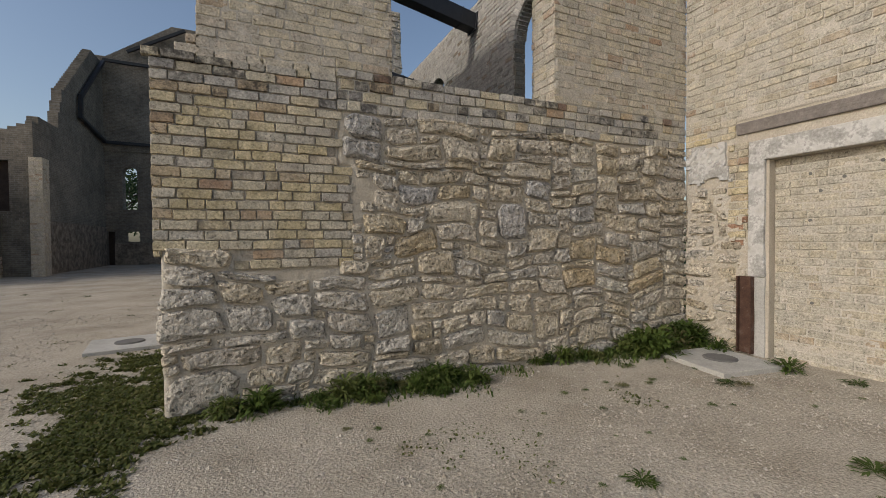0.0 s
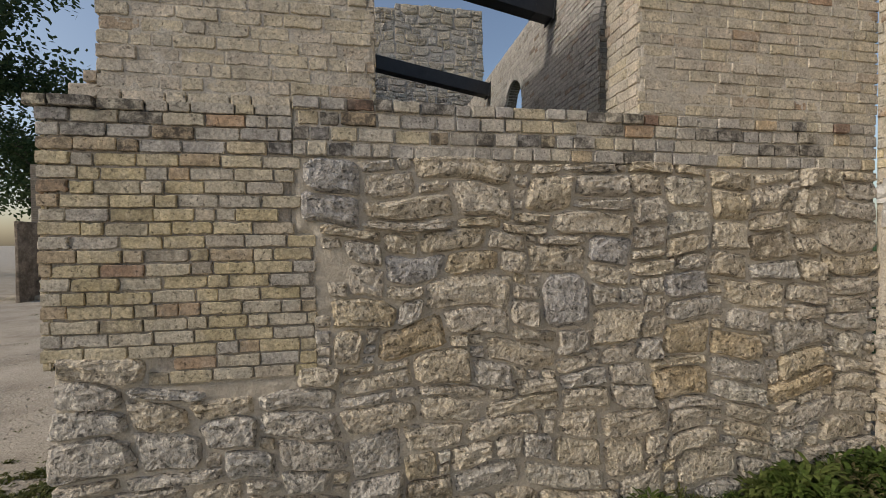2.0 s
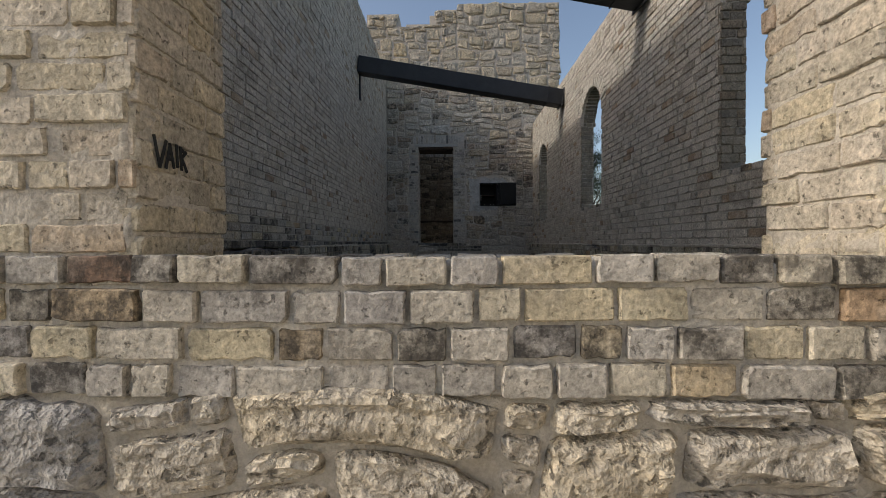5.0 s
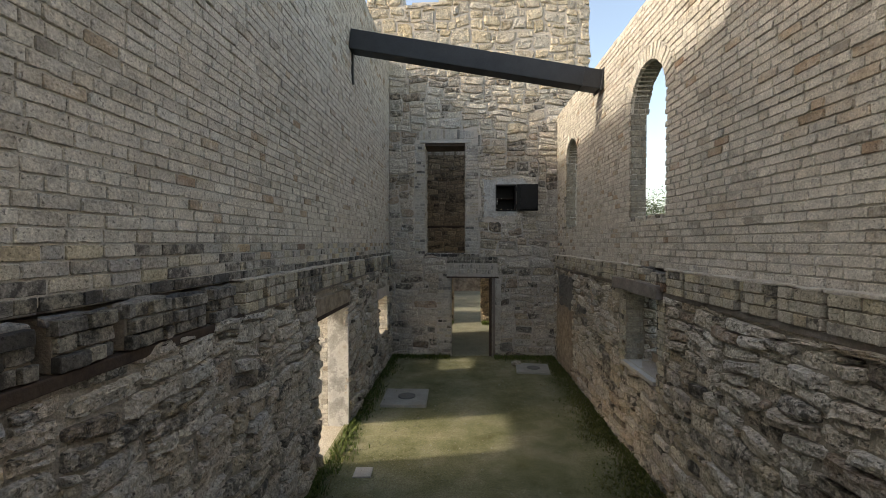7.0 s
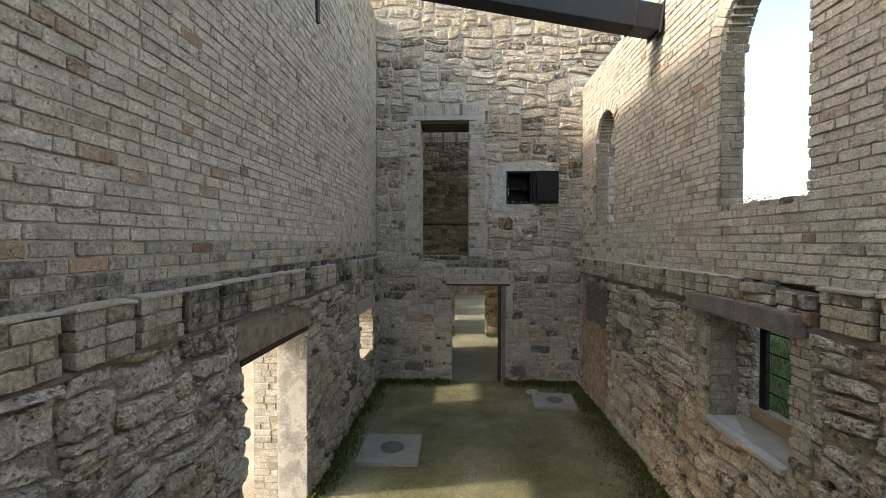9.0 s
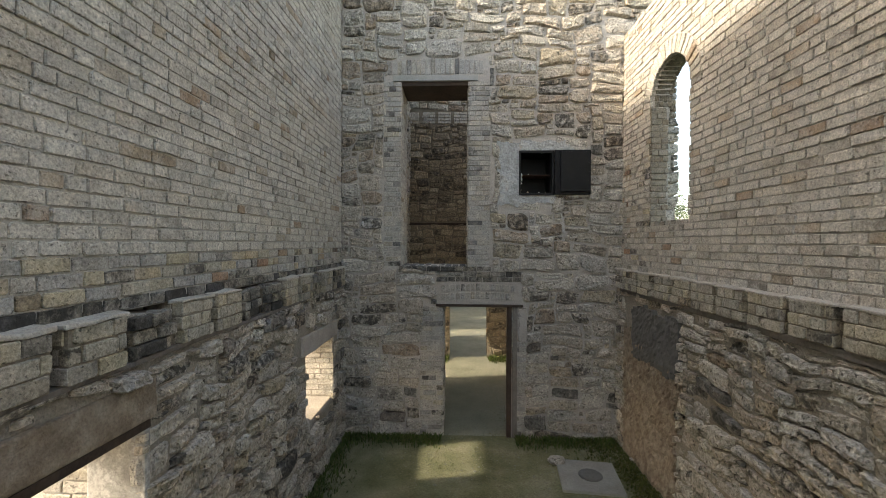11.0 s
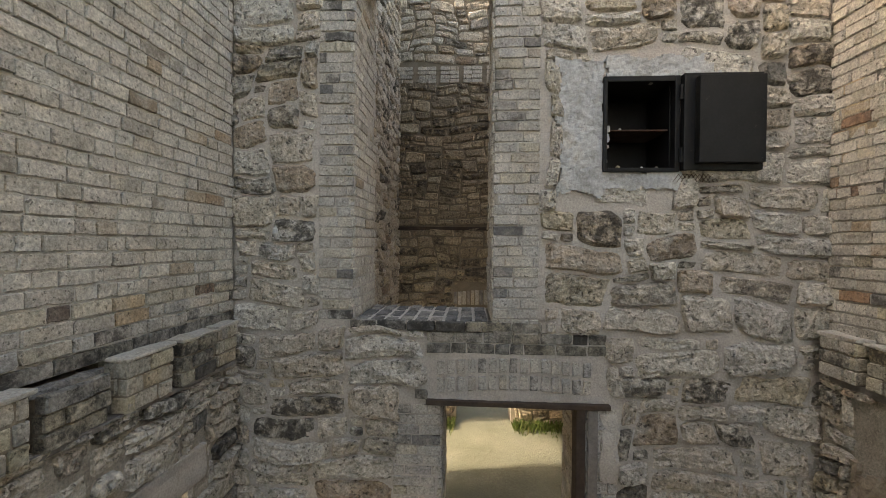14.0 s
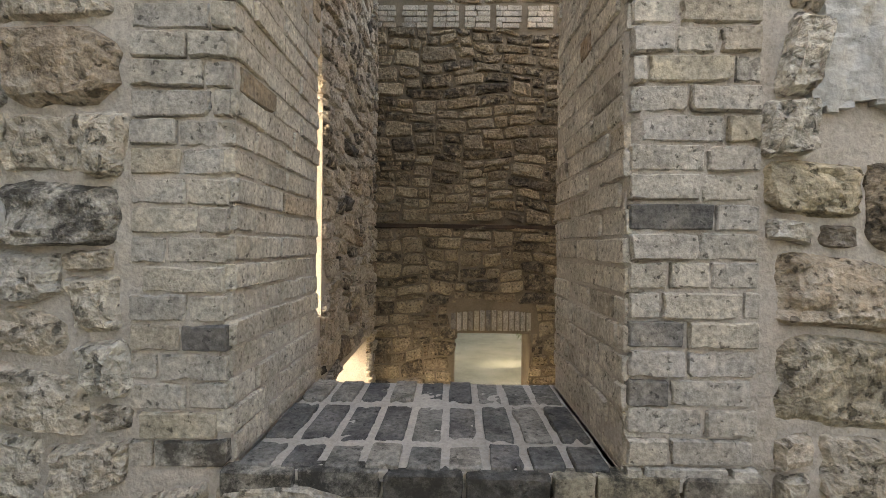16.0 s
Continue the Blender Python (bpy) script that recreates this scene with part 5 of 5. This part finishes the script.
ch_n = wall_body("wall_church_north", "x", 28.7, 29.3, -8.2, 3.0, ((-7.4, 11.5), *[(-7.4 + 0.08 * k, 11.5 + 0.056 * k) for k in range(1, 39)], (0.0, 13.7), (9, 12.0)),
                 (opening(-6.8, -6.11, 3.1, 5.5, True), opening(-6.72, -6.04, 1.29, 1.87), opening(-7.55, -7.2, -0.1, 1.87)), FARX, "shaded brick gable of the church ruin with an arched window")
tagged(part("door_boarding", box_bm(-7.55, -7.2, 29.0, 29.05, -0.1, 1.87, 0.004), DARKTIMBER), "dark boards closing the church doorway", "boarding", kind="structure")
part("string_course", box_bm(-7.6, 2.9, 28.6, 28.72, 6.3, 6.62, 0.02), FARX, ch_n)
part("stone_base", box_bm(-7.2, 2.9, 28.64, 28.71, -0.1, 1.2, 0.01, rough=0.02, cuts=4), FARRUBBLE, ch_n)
for p0, p1 in (((-7.45, 25.0, 8.1), (-7.45, 28.4, 11.1)), ((-7.45, 25.0, 8.2), (-7.45, 24.92, 7.1)), ((-7.45, 24.92, 7.15), (-7.45, 28.4, 6.75)),
               ((-7.5, 28.45, 11.2), (-3.0, 28.45, 11.1)), ((-7.5, 28.45, 6.75), (-3.0, 28.45, 6.7)), ((-6.4, 28.45, 11.8), (-3.6, 28.45, 13.5))):
    steel_beam(p0, p1, 0.16, 0.16, False)
pil = wall_body("wall_pilaster", "y", -7.59, -7.2, 20.2, 20.75, ((40, 4.4),), (), MORTAR, "broken brick pilaster of the church ruin")
lay(pil, "-y", 20.19, bricks(-7.59, -7.2, -0.05, 4.4), PALE)
lay(pil, "+x", -7.19, bricks(20.2, 20.75, -0.05, 4.4), PALE)
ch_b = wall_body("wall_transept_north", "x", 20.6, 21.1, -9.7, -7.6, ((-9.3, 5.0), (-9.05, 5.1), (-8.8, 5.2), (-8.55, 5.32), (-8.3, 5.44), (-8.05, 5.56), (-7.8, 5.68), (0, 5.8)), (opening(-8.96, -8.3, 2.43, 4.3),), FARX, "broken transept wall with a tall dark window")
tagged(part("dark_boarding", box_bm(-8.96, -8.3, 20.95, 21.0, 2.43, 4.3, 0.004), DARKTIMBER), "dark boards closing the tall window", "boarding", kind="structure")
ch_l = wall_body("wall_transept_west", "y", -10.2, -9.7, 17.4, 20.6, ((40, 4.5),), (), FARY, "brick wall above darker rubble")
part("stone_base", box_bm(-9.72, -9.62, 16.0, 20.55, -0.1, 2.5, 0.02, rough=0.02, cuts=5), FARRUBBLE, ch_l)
low = wall_body("wall_low_ruin", "y", -8.95, -8.55, 17.3, 20.6, ((17.9, 1.25), (18.3, 1.15), (18.7, 1.2), (19.0, 0.9), (19.5, 0.7), (20.0, 1.5), (40, 2.3)), (), FARY, "low broken remains of a pale brick wall")
lay(low, "+x", -8.54, rubble(17.9, 20.55, -0.05, 0.75), STONE)
lay(low, "-y", 17.29, bricks(-8.95, -8.55, -0.05, 1.25), PALE)
tagged(part("kerb", box_bm(-14, -8.6, 16.6, 17.0, -0.1, 0.12, 0.03, rough=0.03, cuts=4), STONE), "low stone kerb of the church floor", "kerb", kind="structure")

# ---- concrete covers ----
def concrete_cover(cx, cy, size, turn, z, hole=True, mat=CONCRETE):
    ob = new("manhole_slab")
    ob.matrix_world = pose(cx, cy, z, 0, 0, turn)
    part("slab", box_bm(-size / 2, size / 2, -size / 2, size / 2, -0.05, 0.045, 0.008, rough=0.003, cuts=2), mat, ob)
    if hole:
        bm = bmesh.new()
        bmesh.ops.create_cone(bm, cap_ends=True, segments=28, radius1=size * 0.18, radius2=size * 0.175, depth=0.016)
        bmesh.ops.translate(bm, vec=(0.02, 0, 0.05), verts=bm.verts)
        part("cover", bm, GREYPLASTER, ob, "dark gravelly round cover")
        bm = bmesh.new()
        ring = [(0.02 + size * 0.19 * math.cos(k * math.tau / 28), size * 0.19 * math.sin(k * math.tau / 28), 0.049) for k in range(29)]
        tube_bm(ring, 0.009, 6, bm)
        part("rim", bm, GREYPLASTER, ob)
    return tagged(ob, "square concrete slab with a round cover set in the gravel", "manhole", "manhole slabs")


concrete_cover(4.1, 2.62, 0.74, -8, -0.02)
concrete_cover(-1.42, 6.06, 0.75, 10, -0.02)
concrete_cover(0.72, 11.56, 0.8, 1, 0.015, True, OLDCONCRETE)
concrete_cover(3.33, 13.45, 0.72, -6, 0.0, True, OLDCONCRETE)
concrete_cover(0.52, 9.1, 0.22, 3, -0.02, False, CONCRETE)
bm = bmesh.new()
bmesh.ops.create_icosphere(bm, subdivisions=3, radius=0.11)
for v in bm.verts:
    v.co = Vector((v.co.x * 1.1, v.co.y * 0.8, v.co.z * 0.55)) * (1 + 0.25 * noise.noise(v.co * 14)) + Vector((3.02, 13.78, 0.05))
tagged(part("loose_stone", bm, STONE), "loose limestone lump beside the slab", "stone")

# ---- plants ----
def leaf_strip(verts, faces, base, heading, length, width, rise, droop, seg=3):
    c, s, n0 = math.cos(heading), math.sin(heading), len(verts)
    for k in range(seg + 1):
        f = k / seg
        d, z = length * f, rise * f - droop * f * f
        w = width * (0.35 + 1.3 * f) * (1 - f ** 3) if f < 1 else 0.001
        for side in (-1, 1):
            verts.append((base[0] + c * d - s * w * side, base[1] + s * d + c * w * side, base[2] + z + abs(w) * 0.25))
    for k in range(seg):
        a = n0 + 2 * k
        faces.append((a, a + 1, a + 3, a + 2))


def weed_mesh(leaves, size, upright):
    """A bushy rosette: leaves on stalks from one root, spread through a low dome."""
    verts, faces = [(0.0, 0.0, 0.0)], []
    for k in range(leaves):
        r, h = size * rng.uniform(0.05, 0.75), rng.uniform(0, math.tau)
        z = size * upright * rng.uniform(0.05, 0.75) * (1 - (r / size) ** 2)
        n = len(verts)
        leaf_strip(verts, faces, (r * math.cos(h), r * math.sin(h), z), h + rng.uniform(-0.9, 0.9), size * rng.uniform(0.25, 0.55), size * rng.uniform(0.045, 0.09),
                   size * upright * rng.uniform(0.05, 0.5), size * upright * rng.uniform(0.1, 0.4))
        faces.append((0, n, n + 1))
    return verts, faces


KINDS = []
for leaves, size, up in ((130, 0.17, 1.1), (100, 0.14, 1.3), (60, 0.1, 0.4), (120, 0.19, 0.8)):
    ob = mesh_object("weed", *weed_mesh(leaves, size, up), WEED)
    KINDS.append(tagged(ob, "leafy green weed growing at the foot of the wall", "weed", "weeds along the wall"))


def weed_at(kind, x, y, s, z=-0.015):
    return copy_thing(KINDS[kind], pose(x, y, z, 0, 0, rng.uniform(0, 360)) @ Matrix.Diagonal((s, s, s * rng.uniform(0.8, 1.2), 1)))


for k, (x, y, s) in enumerate(((4.25, 3.2, 1.3), (4.45, 2.85, 1.1), (3.95, 3.22, 1.2), (4.4, 2.2, 0.85))):
    KINDS[k].matrix_world = pose(x, y, -0.015, 0, 0, 40 * k) @ Matrix.Diagonal((s, s, s, 1))
for k in range(26):
    weed_at(rng.randrange(2), rng.uniform(3.6, 4.62), 3.36 - abs(rng.gauss(0, 0.16)), rng.uniform(0.8, 1.35))
for k in range(16):
    weed_at(rng.randrange(3), rng.uniform(2.3, 3.8), 3.37 - abs(rng.gauss(0, 0.08)), rng.uniform(0.4, 0.9))
for k in range(34):
    weed_at(rng.randrange(4), rng.uniform(0.42, 1.75), 3.37 - abs(rng.gauss(0, 0.16)), rng.uniform(0.5, 0.95))
for k in range(8):
    weed_at(rng.randrange(3), rng.uniform(-0.25, 0.1), 3.36 - abs(rng.gauss(0, 0.06)), rng.uniform(0.5, 0.85))
for k in range(60):
    weed_at(2, rng.uniform(-0.6, 4.2), rng.uniform(0.6, 3.0), rng.uniform(0.12, 0.36))
for x, y, s in ((4.5, 1.75, 0.8), (1.75, 1.5, 0.75), (2.9, 1.05, 1.0), (3.0, 0.98, 0.9), (3.55, 2.2, 0.75), (3.65, 2.12, 0.6), (2.75, 2.55, 0.5), (3.2, 2.9, 0.6)):
    weed_at(2, x, y, s)


def grass_patch(name, count, where, low, high, mat, label, flat=0.5):
    verts, faces = [], []
    for _ in range(count):
        x, y = where()
        h, a = rng.uniform(low, high), rng.uniform(0, math.tau)
        w, r = rng.uniform(0.002, 0.005) * (1 + flat), h * rng.uniform(0.2, 1.0) * (0.5 + flat)
        n = len(verts)
        dx, dy = math.cos(a), math.sin(a)
        z = -0.025
        verts += [(x - dy * w, y + dx * w, z), (x + dy * w, y - dx * w, z), (x + dx * r * 0.5 + dy * w, y + dy * r * 0.5 - dx * w, z + h * 0.7),
                  (x + dx * r * 0.5 - dy * w, y + dy * r * 0.5 + dx * w, z + h * 0.7), (x + dx * r, y + dy * r, z + h)]
        faces += [(n, n + 1, n + 2, n + 3), (n + 3, n + 2, n + 4)]
    return tagged(mesh_object(name, verts, faces, mat), label, "grass", kind="stuff")


def corner_grass():
    while True:
        x, y = rng.uniform(-5.5, 0.5), rng.uniform(2.3, 9.5)
        if x > -0.62 and (y > 3.4 or y < 3.36 - 0.45 * (0.5 - x) / 1.1):
            continue
        d = max(0.0, abs(x + 0.9) - 0.3) / 0.9 + max(0.0, abs(y - 3.9) - 0.7) / 1.9
        rough = 0.8 * noise.noise((x * 1.6, y * 1.6, 0)) + 0.7 * noise.noise((x * 5, y * 7, 3)) + 0.6 * noise.noise((x * 16, y * 16, 5))
        if rough > d * 0.95 - 0.3 + rng.uniform(-0.25, 0.25):
            return x, y


def wall_grass():
    x = rng.uniform(-0.3, 4.6)
    while noise.noise((x * 1.7, 4.0, 0)) + 0.6 * (0.4 < x < 1.8 or x > 3.1) < rng.uniform(0.0, 0.6):
        x = rng.uniform(-0.3, 4.6)
    d = abs(rng.gauss(0, 0.13)) * (1.2 + noise.noise((x * 2.3, 0, 0)))
    return x, 3.37 - max(0, d)


def loose_grass():
    while True:
        x, y = rng.uniform(-8, 4.5), rng.uniform(0.3, 14)
        if not (x > -0.7 and y > 3.3) and noise.noise((x * 1.1, y * 1.1, 7)) + 0.6 * noise.noise((x * 4, y * 4, 1)) > 0.5:
            return x, y


def inside_east():
    y = rng.uniform(7.0, 14.45)
    return 4.03 - abs(rng.gauss(0, 0.22)) * (1.0 + 0.8 * noise.noise((y * 1.4, 2, 0))), y


def inside_rest():
    if rng.random() < 0.55:
        y = rng.uniform(7.0, 14.45)
        return -0.02 + abs(rng.gauss(0, 0.13)) * (1 + noise.noise((y * 1.4, 5, 0))), y
    x = rng.choice((rng.uniform(0, 1.45), rng.uniform(2.55, 4.0)))
    return x, 14.46 - abs(rng.gauss(0, 0.14))


grass_patch("grass", 30000, corner_grass, 0.006, 0.03, GRASSLEAF, "dense low green clover and grass at the wall's corner", 1.4)
grass_patch("grass", 5000, wall_grass, 0.012, 0.06, WEED, "ragged green grass along the foot of the wall", 0.8)
grass_patch("grass", 5000, loose_grass, 0.005, 0.018, GRASSLEAF, "thin scattered grass in the gravel", 1.2)
grass_patch("grass", 12000, inside_east, 0.01, 0.04, GRASSLEAF, "mossy grass along the inside of the wall", 1.2).location.z = 0.03
grass_patch("grass", 7000, inside_rest, 0.02, 0.08, WEED, "dark grass along the inside of the wall", 1.0).location.z = 0.03


def back_room():
    x = rng.choice((rng.uniform(0.5, 1.45), rng.uniform(2.45, 4.05)))
    return x, 18.76 - abs(rng.gauss(0, 0.15))


grass_patch("grass", 3000, back_room, 0.03, 0.14, WEED, "dark grass at the foot of the back room's wall", 0.8).location.z = 0.03
grass_patch("grass", 2500, lambda: (rng.choice((0.45, 4.05)) + rng.gauss(0, 0.15), rng.uniform(19.6, 33.0)), 0.03, 0.16, WEED, "grass along the walls of the farther rooms", 0.8).location.z = 0.03


def pebbles(count, x0, x1, y0, y1, z, mat, label, size=0.011):
    base = np.array([(1, 0, 0), (-1, 0, 0), (0, 1, 0), (0, -1, 0), (0, 0, 0.7), (0, 0, -0.7)])
    tri = [(0, 2, 4), (2, 1, 4), (1, 3, 4), (3, 0, 4), (2, 0, 5), (1, 2, 5), (3, 1, 5), (0, 3, 5)]
    verts, faces = [], []
    for k in range(count):
        r = size * rng.uniform(0.4, 1.0) * (2.4 if rng.random() < 0.03 else 1.0)
        verts.append(base * (r * rng.uniform(0.7, 1.3), r * rng.uniform(0.7, 1.3), r) + np.array((rng.uniform(x0, x1), rng.uniform(y0, y1), z)))
        faces += [tuple(6 * k + i for i in f) for f in tri]
    return tagged(mesh_object("gravel", np.concatenate(verts).tolist(), faces, mat), label, "gravel", kind="stuff")


PEBBLE = masonry("limestone_chips", [(0.0, (0.34, 0.30, 0.24)), (0.4, (0.44, 0.40, 0.33)), (0.9, (0.50, 0.46, 0.40)), (1.0, (0.28, 0.25, 0.21))], pale_amt=0.1)
pebbles(30000, -2.5, 4.6, 0.4, 3.4, -0.019, PEBBLE, "pale crushed limestone chips", 0.008)
pebbles(9000, -5, -0.7, 3.4, 9.0, -0.018, PEBBLE, "pale crushed limestone chips", 0.011)
pebbles(14000, 0.1, 4.0, 8.5, 16.0, 0.009, FLOORM, "small dull chips on the floor", 0.012)
pebbles(9000, 0.1, 4.0, 7.5, 18.0, 0.009, PALEFLOOR, "small pale chips trodden into the floor", 0.012)


def tree(name, x, y, height, spread, leaves, mat, label, leaf=0.3, trunk=0.35, low=0.25):
    """A tapered trunk with forking limbs and a ragged crown of many small leaf sprays."""
    ob = new(name)
    ob.location = (x, y, -0.05)
    bm, tips = bmesh.new(), []
    top = height * 0.62
    tube_bm([(0, 0, 0), (0.1, 0.05, top * 0.4), (-0.1, 0.1, top * 0.75), (0.05, 0, top)], [trunk, trunk * 0.8, trunk * 0.55, trunk * 0.3], 9, bm)
    for k in range(16):
        a = k * 2.4 + rng.uniform(-0.4, 0.4)
        z0 = height * rng.uniform(low, 0.6)
        reach = spread * rng.uniform(0.45, 0.95) * (1.0 - 0.35 * max(0, z0 / height - 0.35))
        up = height * rng.uniform(0.06, 0.34)
        mid = Vector((math.cos(a) * reach * 0.5, math.sin(a) * reach * 0.5, z0 + up * 0.6))
        end = Vector((math.cos(a) * reach, math.sin(a) * reach, min(z0 + up, height * 0.97)))
        tube_bm([(0, 0, z0), mid, end], [trunk * 0.35, trunk * 0.2, trunk * 0.06], 6, bm)
        tips += [(end, spread * 0.28), (mid.lerp(end, 0.5), spread * 0.3), (mid, spread * 0.22)]
        for j in range(3):
            e2 = mid.lerp(end, rng.uniform(0.2, 0.9)) + Vector((rng.uniform(-1, 1), rng.uniform(-1, 1), rng.uniform(-0.1, 0.7))) * spread * 0.3
            tube_bm([mid.lerp(end, 0.4), e2], [trunk * 0.1, trunk * 0.03], 5, bm)
            tips.append((e2, spread * 0.2))
    tips += [(Vector((rng.uniform(-1, 1) * spread * 0.35, rng.uniform(-1, 1) * spread * 0.35, height * rng.uniform(0.7, 0.95))), spread * 0.27) for _ in range(10)]
    part("trunk", bm, BARK, ob)
    verts, faces = [], []
    for k in range(leaves):
        c, r = tips[rng.randrange(len(tips))]
        d = Vector((rng.gauss(0, 1), rng.gauss(0, 1), rng.gauss(0, 0.7))) * r * 0.5
        p = c + d
        u = Vector((rng.uniform(-1, 1), rng.uniform(-1, 1), rng.uniform(-1, 1))).normalized() * leaf * rng.uniform(0.5, 1.0)
        v = u.orthogonal().normalized() * leaf * rng.uniform(0.25, 0.5)
        n = len(verts)
        verts += [tuple(p - u * 0.5), tuple(p + v * 0.5), tuple(p + u * 0.5), tuple(p - v * 0.5)]
        faces.append((n, n + 1, n + 2, n + 3))
    mesh_object("crown", verts, faces, mat, ob)
    return tagged(ob, label, "tree")


tree("tree", -26.0, 29.0, 24, 9.5, 44000, TREELEAF, "tall dark leafy tree behind the church ruin", 0.55, 0.5)
tree("tree", -20.0, 34.0, 11, 6.0, 9000, TREELEAF, "smaller leafy tree behind the church ruin", 0.4, 0.3)
tree("tree", -17.5, 38.0, 9, 3.0, 6000, TREELEAF, "smaller leafy tree behind the church ruin", 0.4, 0.25)
tree("tree", 30.0, 55.0, 8, 6.0, 8000, TREELEAF, "round green tree beyond the east windows", 0.4, 0.3, 0.12)
tree("tree", 36.0, 52.0, 8, 6.5, 5000, TREELEAF, "thin pale tree beyond the east windows", 0.35, 0.3, 0.12)
tree("tree", 24.0, 62.0, 9, 6.5, 8000, TREELEAF, "green tree beyond the east windows", 0.4, 0.3, 0.12)
tree("tree", -10.5, 44.0, 9, 5.0, 7000, TREELEAF, "leafy tree seen through the church window", 0.4, 0.3, 0.1)
tree("spruce_tree", 20.3, 59.5, 18, 4.0, 12000, SPRUCELEAF, "dark spruce beyond the narrow window", 0.35, 0.3, 0.1)
hill = bmesh.new()
rows = [[hill.verts.new((4.9 + 0.8 * i + (200 if i == 12 else 0), -4 + 1.5 * j, 0.05 + 0.16 * min(i, 9) + 0.1 * noise.noise((i * 0.7, j * 0.7, 3)))) for j in range(30)] for i in range(13)]
for i in range(12):
    for j in range(29):
        hill.faces.new((rows[i][j], rows[i + 1][j], rows[i + 1][j + 1], rows[i][j + 1]))
LAWN = sheet_mat("lawn", [(0.3, (0.04, 0.08, 0.02)), (0.6, (0.07, 0.12, 0.035)), (0.8, (0.10, 0.14, 0.05))], 1.5, 50.0, 0.9, 0.02)
bmesh.ops.translate(hill, vec=(0.0, 8.0, 0.0), verts=hill.verts)
tagged(part("lawn_bank", hill, LAWN), "rising green lawn outside the low window", "lawn", kind="structure")
bank = grass_patch("grass", 9000, lambda: (rng.uniform(5.0, 8.5), rng.uniform(8, 16)), 0.1, 0.3, GRASSLEAF, "long green grass outside the low window", 0.6)
for v in bank.data.vertices:
    v.co.z += 0.03 + 0.2 * max(0.0, v.co.x - 4.9)

# ---- single bricks and stones ----
for kind, (i, own), mat, parent, m in PENDING:
    if own is None:
        me = shared_mesh(kind, i, mat)
    else:
        me = bpy.data.meshes.new("stone")
        me.from_pydata(own.tolist(), [], TEMPLATES[kind][i][1])
        me.materials.append(mat)
    ob = new("brick" if own is None else "stone", me)
    ob.parent = parent
    ob.matrix_basis = m
